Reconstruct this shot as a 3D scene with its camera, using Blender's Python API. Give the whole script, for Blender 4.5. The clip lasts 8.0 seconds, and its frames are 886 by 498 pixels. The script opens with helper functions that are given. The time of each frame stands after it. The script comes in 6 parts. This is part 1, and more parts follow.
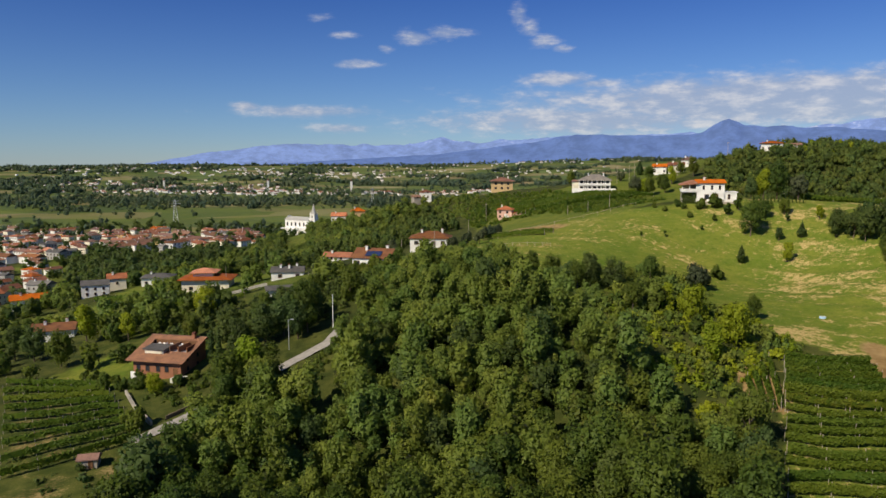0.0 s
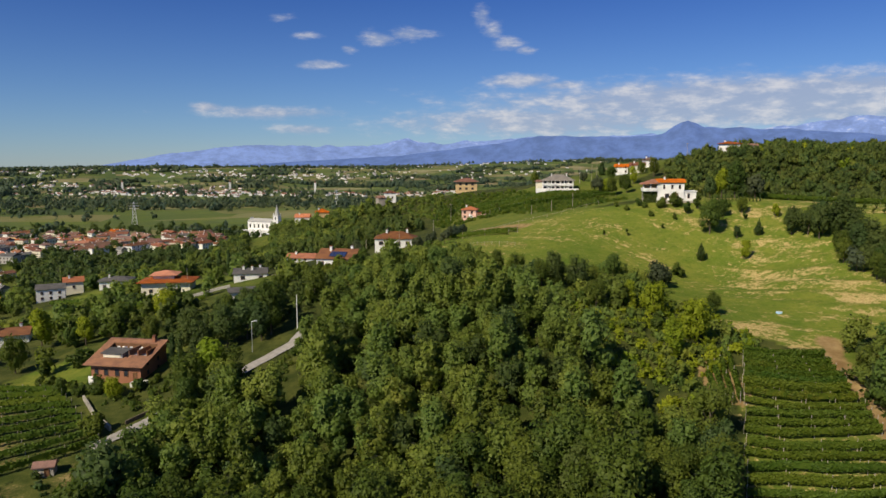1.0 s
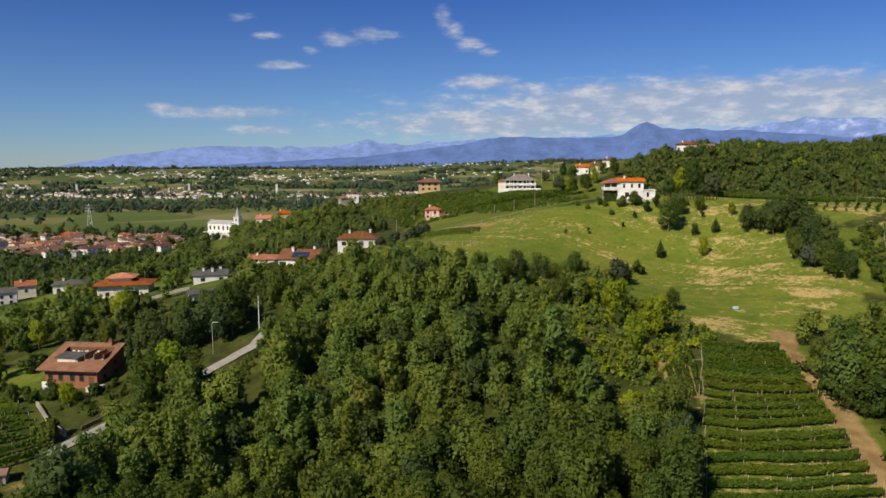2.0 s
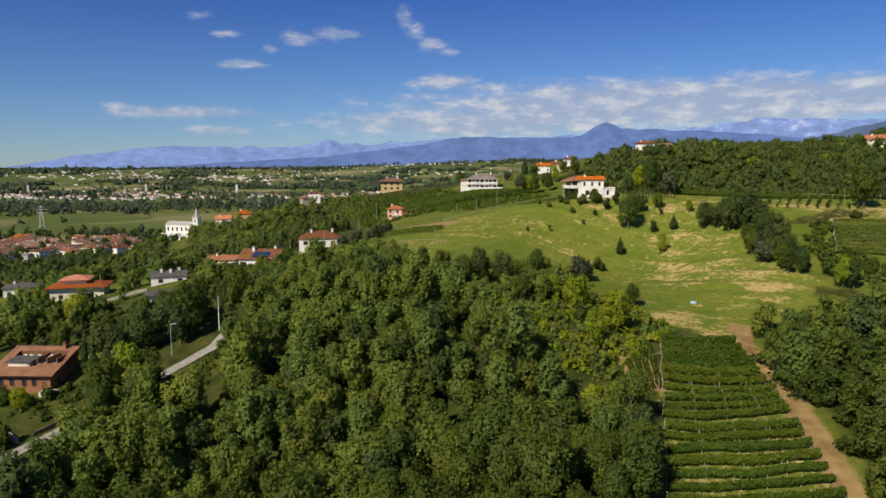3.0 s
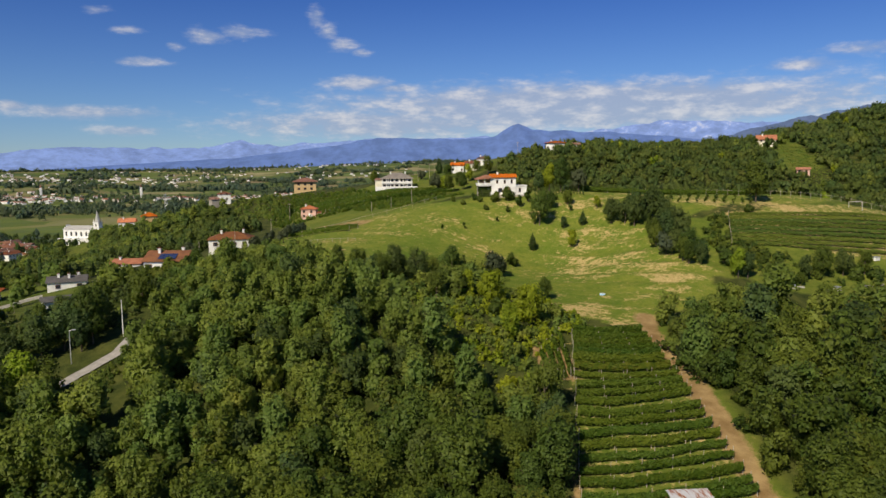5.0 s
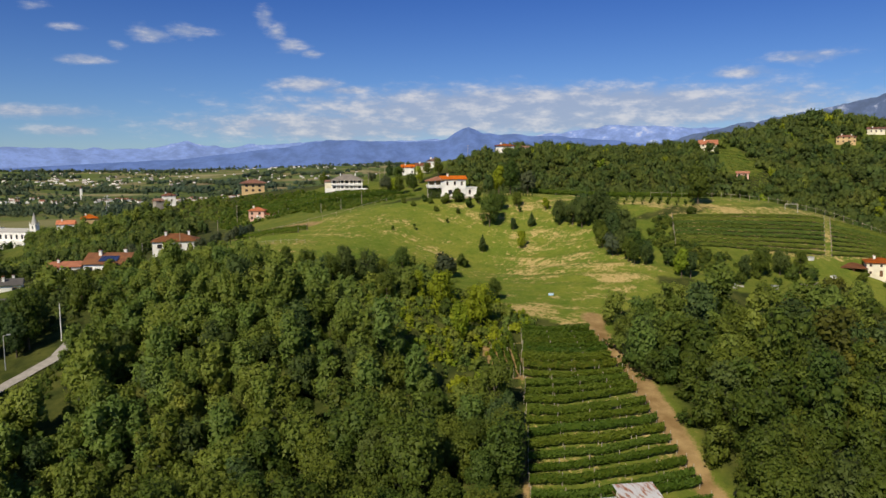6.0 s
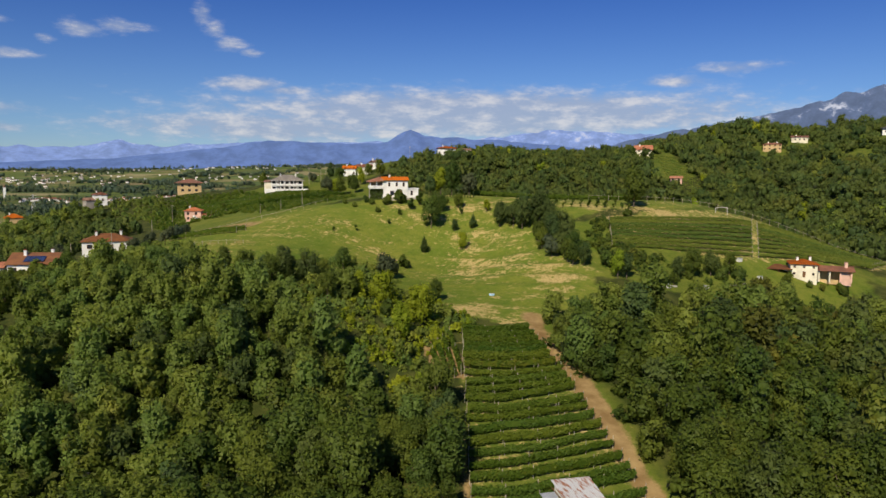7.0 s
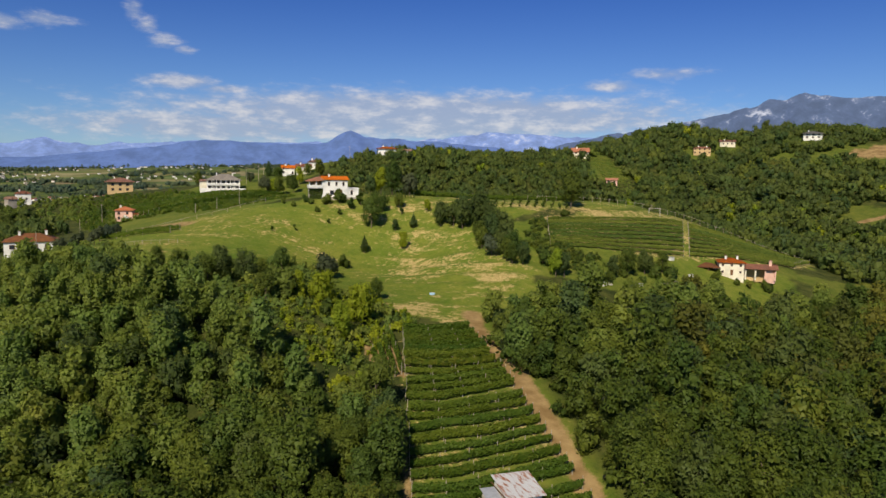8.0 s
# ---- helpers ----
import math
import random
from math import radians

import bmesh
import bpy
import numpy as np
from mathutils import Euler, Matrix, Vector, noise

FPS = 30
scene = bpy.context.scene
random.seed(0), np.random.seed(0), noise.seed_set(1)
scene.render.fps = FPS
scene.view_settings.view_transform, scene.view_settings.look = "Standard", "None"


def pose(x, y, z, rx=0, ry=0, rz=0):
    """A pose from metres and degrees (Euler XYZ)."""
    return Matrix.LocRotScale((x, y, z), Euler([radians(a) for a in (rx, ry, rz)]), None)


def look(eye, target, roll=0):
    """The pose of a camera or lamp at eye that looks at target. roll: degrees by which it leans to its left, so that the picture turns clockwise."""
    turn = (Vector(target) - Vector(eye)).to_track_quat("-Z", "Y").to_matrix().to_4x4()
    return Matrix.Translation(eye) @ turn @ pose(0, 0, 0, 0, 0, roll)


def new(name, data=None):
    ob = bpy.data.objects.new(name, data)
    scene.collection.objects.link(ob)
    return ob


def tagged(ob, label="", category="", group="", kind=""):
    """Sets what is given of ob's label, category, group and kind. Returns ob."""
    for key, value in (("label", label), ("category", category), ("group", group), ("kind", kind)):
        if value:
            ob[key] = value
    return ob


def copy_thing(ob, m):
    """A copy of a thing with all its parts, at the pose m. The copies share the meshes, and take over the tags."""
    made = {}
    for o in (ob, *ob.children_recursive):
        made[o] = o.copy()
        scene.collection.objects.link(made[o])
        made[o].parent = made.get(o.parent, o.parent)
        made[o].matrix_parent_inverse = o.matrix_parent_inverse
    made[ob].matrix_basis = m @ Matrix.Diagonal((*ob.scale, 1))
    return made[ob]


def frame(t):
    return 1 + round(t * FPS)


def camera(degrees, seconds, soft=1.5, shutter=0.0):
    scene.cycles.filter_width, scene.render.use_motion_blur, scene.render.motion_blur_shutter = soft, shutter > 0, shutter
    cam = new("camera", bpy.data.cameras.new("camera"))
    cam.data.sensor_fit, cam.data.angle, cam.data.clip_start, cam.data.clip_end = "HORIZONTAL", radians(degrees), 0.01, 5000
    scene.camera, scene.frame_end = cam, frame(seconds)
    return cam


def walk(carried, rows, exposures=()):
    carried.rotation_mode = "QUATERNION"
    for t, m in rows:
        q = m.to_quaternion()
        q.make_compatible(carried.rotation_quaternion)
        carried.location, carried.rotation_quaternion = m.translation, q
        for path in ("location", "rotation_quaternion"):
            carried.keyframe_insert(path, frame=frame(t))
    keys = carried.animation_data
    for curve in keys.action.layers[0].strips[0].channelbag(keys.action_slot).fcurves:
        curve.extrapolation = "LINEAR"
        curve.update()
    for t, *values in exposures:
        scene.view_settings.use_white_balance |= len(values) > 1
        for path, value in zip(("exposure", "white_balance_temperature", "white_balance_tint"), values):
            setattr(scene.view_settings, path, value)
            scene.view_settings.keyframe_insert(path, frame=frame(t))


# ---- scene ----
import itertools

# camera and its slow sinking turn
cam = camera(64.4, 8.0, soft=1.5)
ROWS = (
    (0.0, 0.00, 0.00, 85.00, 83.00, 0.00, 0.00),
    (0.5, 0.04, 0.01, 84.80, 83.03, 0.06, -1.40),
    (1.0, 0.05, 0.01, 84.59, 83.10, 0.07, -2.87),
    (1.5, 0.07, 0.00, 84.35, 83.15, 0.10, -4.38),
    (3.0, 0.20, 0.00, 83.63, 83.17, 0.25, -8.91),
    (3.5, 0.25, -0.02, 83.38, 83.16, 0.28, -10.53),
    (4.0, 0.32, -0.05, 83.12, 83.16, 0.36, -12.20),
    (4.5, 0.40, -0.11, 82.88, 83.17, 0.42, -13.95),
    (6.0, 0.58, -0.36, 82.24, 83.44, 0.10, -19.76),
    (6.5, 0.60, -0.47, 81.99, 83.57, -0.26, -22.01),
    (7.0, 0.59, -0.57, 81.73, 83.68, -0.57, -24.44),
    (7.5, 0.56, -0.69, 81.47, 83.77, -0.77, -26.79),
    (8.0, 0.54, -0.81, 81.20, 83.87, -0.98, -29.25),
)
walk(cam, [(t, pose(x, y, z, a, b, c)) for t, x, y, z, a, b, c in ROWS], exposures=((0.0, -0.04), (8.0, -0.04)))

# daylight: low afternoon sun from the west, blue sky with fair-weather clouds
SUN_AZ, SUN_EL = -134.0, 41.0
sun_way = Vector((math.sin(radians(SUN_AZ)) * math.cos(radians(SUN_EL)), math.cos(radians(SUN_AZ)) * math.cos(radians(SUN_EL)), math.sin(radians(SUN_EL))))
sun = new("sun", bpy.data.lights.new("sun", "SUN"))
sun.data.energy, sun.data.angle, sun.data.color = 5.0, radians(0.6), (1.0, 0.88, 0.66)
sun.matrix_world = look(sun_way * 900, (0, 0, 0))


class Nodes:
    """Short-hand for building a node tree."""

    def __init__(self, tree):
        self.tree = tree
        tree.nodes.clear()

    def add(self, kind, props=None, **inputs):
        node = self.tree.nodes.new(kind)
        props = props or {}
        if "operation" in props:
            node.operation = props["operation"]
        if "use_clamp" in props:
            node.use_clamp = props["use_clamp"]
        if "convert" in props:
            node.vector_type, node.convert_from, node.convert_to = props["convert"]
        if "data_type" in props:
            node.data_type, node.blend_type = props["data_type"], props["blend_type"]
        if "interpolation_type" in props:
            node.interpolation_type = props["interpolation_type"]
        if "attribute_name" in props:
            node.attribute_name = props["attribute_name"]
        for key, value in inputs.items():
            self.put(node, key.replace("_", " "), value)
        return node

    def put(self, node, key, value):
        socket = node.inputs[int(key[1:])] if key[0] == "i" and key[1:].isdigit() else node.inputs[key]
        if isinstance(value, bpy.types.NodeSocket):
            self.tree.links.new(value, socket)
        else:
            socket.default_value = value

    def math(self, op, a, b=0.0, c=0.0, clamp=False):
        return self.add("ShaderNodeMath", {"operation": op, "use_clamp": clamp}, i0=a, i1=b, i2=c).outputs[0]

    def mix(self, f, a, b, blend="MIX"):
        node = self.add("ShaderNodeMix", {"data_type": "RGBA", "blend_type": blend}, i0=f, i6=a, i7=b)
        return node.outputs[2]

    def noise(self, vector, scale, detail=4.0, rough=0.55):
        node = self.add("ShaderNodeTexNoise", None, Scale=scale, Detail=detail, Roughness=rough)
        if vector is not None:
            self.put(node, "Vector", vector)
        return node.outputs["Fac"]

    def ramp(self, f, *stops):
        node = self.add("ShaderNodeValToRGB", None, Fac=f)
        while len(node.color_ramp.elements) < len(stops):
            node.color_ramp.elements.new(0.5)
        for e, (p, col) in zip(node.color_ramp.elements, stops):
            e.position, e.color = p, (*col, 1) if len(col) == 3 else col
        return node.outputs["Color"]

    def span(self, f, lo, hi, a=0.0, b=1.0):
        return self.add("ShaderNodeMapRange", {"interpolation_type": "SMOOTHSTEP"}, i0=f, i1=lo, i2=hi, i3=a, i4=b).outputs[0]


def sky_world():
    world = bpy.data.worlds.new("sky")
    world.use_nodes = True
    scene.world = world
    n = Nodes(world.node_tree)
    sky = n.add("ShaderNodeTexSky")
    sky.sky_type, sky.sun_disc, sky.sun_elevation, sky.sun_rotation = "NISHITA", False, radians(SUN_EL), radians(SUN_AZ)
    sky.altitude, sky.air_density, sky.dust_density, sky.ozone_density = 300.0, 1.0, 0.0, 4.0
    way = n.add("ShaderNodeTexCoord").outputs["Generated"]
    xyz = n.add("ShaderNodeSeparateXYZ", None, Vector=way)
    az = n.math("MULTIPLY", n.math("ARCTAN2", xyz.outputs[0], xyz.outputs[1]), 180 / math.pi)
    el = n.math("MULTIPLY", n.math("ARCSINE", xyz.outputs[2]), 180 / math.pi)
    flat = n.add("ShaderNodeCombineXYZ", None, X=n.math("MULTIPLY", az, 0.42), Y=n.math("MULTIPLY", el, 1.15), Z=0.0).outputs[0]
    puffs = n.noise(flat, 1.0, 7.0, 0.62)
    wisps = n.noise(flat, 0.45, 5.0, 0.5)

    def blob(a, e, wa, we, gain):
        u = n.math("POWER", n.math("DIVIDE", n.math("SUBTRACT", az, a), wa), 2.0)
        v = n.math("POWER", n.math("DIVIDE", n.math("SUBTRACT", el, e), we), 2.0)
        return n.math("MULTIPLY", n.math("EXPONENT", n.math("MULTIPLY", n.math("ADD", u, v), -1.0)), gain)

    # the long bank of cloud over the mountains, and the few small ones above it
    cover = blob(28, 4.5, 24, 2.1, 0.98)
    for spot in ((12, 3.3, 16, 1.5, 0.78), (-10.9, 4.0, 6.5, 0.6, 0.64), (-15.4, 4.3, 1.5, 0.5, 0.70), (-8.0, 2.7, 3.4, 0.5, 0.60), (-2.2, 9.7, 1.7, 0.7, 0.66), (0.3, 10.1, 2.2, 0.6, 0.64),
                 (6.0, 11.4, 0.9, 0.9, 0.58), (6.9, 10.3, 1.0, 0.8, 0.56), (8.0, 9.4, 1.5, 0.7, 0.60), (9.4, 8.8, 1.1, 0.4, 0.54), (-6.8, 7.7, 2.2, 0.5, 0.60), (9.2, 6.5, 3.4, 0.7, 0.70), (12.2, 6.1, 2.6, 0.5, 0.66),
                 (-4.6, 8.9, 0.8, 0.4, 0.56), (-7.9, 9.8, 1.3, 0.4, 0.52), (42.3, 6.9, 3.0, 0.6, 0.60), (46.4, 7.8, 4.0, 0.6, 0.54), (-9.9, 11.1, 1.3, 0.4, 0.46)):
        cover = n.math("MAXIMUM", cover, blob(*spot))
    thick = n.span(n.math("ADD", n.math("MULTIPLY", puffs, 0.85), n.math("ADD", cover, n.math("MULTIPLY", wisps, 0.25))), 0.74, 1.30)
    lit = n.mix(n.span(puffs, 0.42, 0.72), (0.48, 0.55, 0.72, 1), (0.96, 0.92, 0.91, 1))
    deep = n.mix(n.span(el, 0.0, 22.0), (0.66, 0.86, 1.22, 1), (0.19, 0.45, 1.10, 1))
    deep = n.mix(n.span(el, 18.0, 48.0), deep, (0.80, 0.92, 1.10, 1))
    blue = n.mix(1.0, sky.outputs[0], deep, "MULTIPLY")
    back = n.add("ShaderNodeBackground", None, Color=blue, Strength=0.069)
    cloud = n.add("ShaderNodeBackground", None, Color=lit, Strength=0.78)
    both = n.add("ShaderNodeMixShader", None, i0=n.math("MULTIPLY", thick, 0.78), i1=back.outputs[0], i2=cloud.outputs[0])
    n.add("ShaderNodeOutputWorld", None, Surface=both.outputs[0])


sky_world()


# ---------------------------------------------------------------- the lie of the land
KNOLLS = (
    (55, 90, 30, 1.0), (88, 92, 30, 8.6), (5, 105, 30, -10.4), (30, 125, 34, 19.0), (80, 135, 34, -6.0), (110, 140, 32, 14.7),
    (65, 175, 45, 8.6), (95, 220, 40, 26.1), (140, 200, 40, 6.8), (190, 190, 45, 34.6), (185, 135, 45, -6.0), (-45, 110, 40, 3.7),
    (-50, 160, 45, 0.1), (-10, 185, 40, 9.7), (40, 230, 60, 12.9), (-30, 250, 70, 10.9), (85, 192, 24, -13.9), (310, 375, 45, 8.8), (39, 467, 24, 5.0), (-18, 450, 24, 4.0), (128, 394, 22, -3.5), (30, 338, 14, -1.5),
    (60, 300, 40, 9.8), (184, 400, 35, 0.5), (312, 380, 28, 3.0), (322, 338, 26, -6.0),
)
SPURS = (
    (100, 360, 80, 9.6), (40, 430, 90, 24.8), (190, 370, 80, 28.2), (280, 400, 90, 13.3), (250, 300, 80, -8.9), (330, 280, 80, 16.5),
    (330, 200, 90, -11.9), (420, 340, 100, -11.9), (540, 400, 130, 45.6), (0, 0, 110, -8.0), (120, 30, 80, 1.1), (-110, 280, 110, 18.7),
    (-110, 480, 130, 4.5), (620, 250, 160, -2.0),
)
RIDGES = (
    (250, 550, 180, 59.7), (300, -150, 260, 39.7), (0, -250, 220, 24.9), (-160, 60, 130, 20.7), (560, 640, 220, 24.6), (850, 250, 280, 105.1),
    (500, 0, 200, 36.9), (100, 800, 140, -13.3), (-70, 540, 70, 19.8), (-230, 660, 120, 7.3),
)
# low wooded rises that close the plain, far out
RISES = (
    (-2600, 3900, 800, 44), (-1500, 4300, 620, 46), (-500, 4400, 620, 44), (500, 4300, 620, 50), (1300, 4200, 620, 62), (-900, 3300, 450, 12), (300, 3200, 450, 14),
    (2200, 3600, 700, 70), (-3600, 3000, 800, 50), (3300, 2500, 1000, 100), (460, 434, 42, 9), (565, 405, 75, 5), (395, 418, 42, 5),
)
# the uneven crest of the wooded eastern hill, and the shelf of the lower gardens
CREST = (
    (256, 405, 26, -3.4), (277, 402, 26, 0.4), (296, 394, 26, -3.9), (317, 390, 26, -5.2), (339, 387, 26, 4.4), (424, 449, 26, 1.0), (450, 443, 26, -0.9), (467, 437, 26, 2.4),
    (476, 430, 26, 3.5), (487, 424, 26, 1.1), (499, 417, 26, -3.8), (521, 414, 26, -5.0), (540, 406, 26, -0.9), (559, 387, 26, -0.6), (587, 354, 26, -1.0), (598, 329, 26, -4.6),
    (-146, 296, 34, 4.4), (-12, 450, 20, 4.2),
)
PLAIN = -6.0
FORMS = np.array(KNOLLS + SPURS + RIDGES + RISES + CREST, dtype=float)


def hash2(i, j):
    v = np.sin(i * 127.1 + j * 311.7) * 43758.5453
    return v - np.floor(v)


def ripple(x, y, size):
    """Smooth value noise, 0 to 1, over metres of that size."""
    u, v = np.asarray(x, float) / size, np.asarray(y, float) / size
    i, j = np.floor(u), np.floor(v)
    a, b = u - i, v - j
    a, b = a * a * (3 - 2 * a), b * b * (3 - 2 * b)
    return (hash2(i, j) * (1 - a) + hash2(i + 1, j) * a) * (1 - b) + (hash2(i, j + 1) * (1 - a) + hash2(i + 1, j + 1) * a) * b


def land(x, y):
    """The smooth lie of the land, for arrays."""
    x, y = np.asarray(x, float), np.asarray(y, float)
    z = np.full(x.shape, PLAIN)
    for cx, cy, r, h in FORMS:
        z = z + h * np.exp(-((x - cx) ** 2 + (y - cy) ** 2) / (2 * r * r))
    return z


def inside(x, y, poly):
    """Whether points lie in a polygon, for arrays."""
    x, y = np.asarray(x, float), np.asarray(y, float)
    hit = np.zeros(x.shape, bool)
    for (x0, y0), (x1, y1) in zip(poly, poly[1:] + poly[:1]):
        if y0 != y1:
            hit ^= ((y0 > y) != (y1 > y)) & (x < (x1 - x0) * (y - y0) / (y1 - y0) + x0)
    return hit


def near_line(x, y, line):
    """Distance from points to a polyline, for arrays."""
    x, y = np.asarray(x, float), np.asarray(y, float)
    best = np.full(x.shape, 1e9)
    for (x0, y0), (x1, y1) in zip(line, line[1:]):
        dx, dy = x1 - x0, y1 - y0
        k = np.clip(((x - x0) * dx + (y - y0) * dy) / (dx * dx + dy * dy), 0, 1)
        best = np.minimum(best, np.hypot(x - x0 - k * dx, y - y0 - k * dy))
    return best


# the plan: outlines of woods, meadows and fields, lines of lanes
WOOD_WEST = [(-30, 147), (-22, 152), (-17, 166), (-8, 180), (5, 188), (16, 166), (23, 152), (29, 140), (33, 128), (35, 118), (37, 110), (42, 103), (44, 94), (41, 84), (35, 70),
             (20, 50), (-20, 50), (-45, 75), (-50, 110), (-42, 132)]
WOOD_EAST = [(85, 127), (100, 128), (112, 124), (125, 122), (150, 126), (168, 126), (200, 122), (240, 105), (270, 60), (200, 25), (120, 25), (71, 40), (68.3, 62), (70.8, 84), (74.3, 98), (79.6, 118)]
MEADOW = [(18, 178), (32, 164), (60, 150), (62, 134), (84, 130), (104, 132), (112, 150), (118, 170), (128, 185), (150, 186), (172, 186), (200, 190), (160, 215), (110, 232), (70, 232), (45, 240),
          (14, 258), (4, 225)]
GARDEN_MEADOWS = [[(-212, 332), (-186, 335), (-180, 392), (-205, 402), (-225, 370)], [(-124, 246), (-112, 252), (-122, 332), (-138, 326)], [(-88, 158), (-72, 150), (-72, 166), (-84, 178), (-92, 172)]]
VALLEY_PLOT = [(-112, 166), (-86, 150), (-66, 132), (-50, 108), (-60, 96), (-90, 104), (-120, 140)]
VINEYARD = [(61, 125), (77, 123), (65.5, 74), (43, 82)]
HILL_VINES = [(140, 182), (200, 184), (252, 158), (225, 148), (172, 152), (128, 164)]
LANE_EARTH = [(83, 132), (79.5, 124), (76, 108), (72.5, 95), (68.5, 81), (65, 70), (60, 58)]
LANE_WEST = [(-24, 161), (-26, 156), (-33, 150), (-43, 140), (-52, 130), (-57, 124)]


def upslope(x, y):
    """Metres up the terraced meadow, with the terraces' gentle wander."""
    x, y = np.asarray(x, float), np.asarray(y, float)
    return 0.69 * x + 0.72 * y + 3.0 * ripple(x, y, 21)


def ground_at(x, y):
    """The ground's height, for arrays: the land, terrace banks on the dry meadow, and a little unevenness."""
    z = land(x, y)
    r = np.hypot(x, y)
    bank = np.clip(1 - np.hypot((np.asarray(x) - 104) / 30, (np.asarray(y) - 178) / 42), 0, 1) ** 0.5
    z = z + bank * 0.40 * np.sin(upslope(x, y) * 2 * np.pi / 7.5)
    fade = np.clip(1 - r / 900, 0, 1)
    return z + fade * (0.5 * (ripple(x, y, 9) - 0.5) + 0.2 * (ripple(x, y, 2.7) - 0.5)) + np.clip(r / 1500 - 0.5, 0, 1) * 7 * (ripple(x, y, 420) - 0.5)


def gz(x, y):
    return float(ground_at(np.array([float(x)]), np.array([float(y)]))[0])


# ---------------------------------------------------------------- materials
def surface(name):
    mat = bpy.data.materials.new(name)
    mat.use_nodes = True
    return mat, Nodes(mat.node_tree)


def finish(n, colour, rough=0.8, bump=None, strength=0.3, distance=0.05, metal=0.0, specular=0.3):
    bsdf = n.add("ShaderNodeBsdfPrincipled", None, Base_Color=colour, Roughness=rough, Metallic=metal)
    bsdf.inputs["Specular IOR Level"].default_value = specular
    if bump is not None:
        b = n.add("ShaderNodeBump", None, Strength=strength, Distance=distance, Height=bump)
        n.put(bsdf, "Normal", b.outputs[0])
    n.add("ShaderNodeOutputMaterial", None, Surface=bsdf.outputs[0])
    return bsdf


def place(n):
    return n.add("ShaderNodeNewGeometry").outputs["Position"]


def plaster(name, base, stain=0.75):
    mat, n = surface(name)
    p = place(n)
    big, fine = n.noise(p, 0.35, 3), n.noise(p, 6.0, 4)
    dirt = tuple(c * stain for c in base[:3])
    col = n.mix(n.span(big, 0.35, 0.75), (*base, 1), (*dirt, 1))
    col = n.mix(n.math("MULTIPLY", fine, 0.25), col, (*(c * 0.85 for c in base), 1))
    finish(n, col, 0.9, fine, 0.25, 0.02)
    return mat


def tiles(name, base, dark, sat=0.62):
    """Clay roof tiles: rounded courses as relief, each patch a little different."""
    mat, n = surface(name)
    p = place(n)
    rnd = n.add("ShaderNodeObjectInfo").outputs["Random"]
    big, fine = n.noise(p, 0.5, 3), n.noise(p, 3.5, 3)
    col = n.mix(n.span(big, 0.3, 0.7), (*base, 1), (*dark, 1))
    col = n.mix(n.math("MULTIPLY", n.span(fine, 0.45, 0.7), 0.5), col, (base[0] * 1.15, base[1] * 1.05, base[2] * 1.0, 1))
    hsv = n.add("ShaderNodeHueSaturation", None, Color=col, Saturation=n.math("ADD", n.math("MULTIPLY", rnd, 0.40), sat), Value=n.math("ADD", n.math("MULTIPLY", n.math("FRACT", n.math("MULTIPLY", rnd, 5.3)), 0.6), 0.48))
    finish(n, hsv.outputs[0], 0.85, fine, 0.5, 0.06)
    return mat


def plain_stuff(name, base, rough=0.7, metal=0.0, spread=0.25, scale=1.5):
    mat, n = surface(name)
    p = place(n)
    f = n.noise(p, scale, 4)
    col = n.mix(n.span(f, 0.3, 0.7), (*(c * (1 - spread) for c in base), 1), (*(min(1, c * (1 + spread)) for c in base), 1))
    finish(n, col, rough, f, 0.2, 0.02, metal)
    return mat


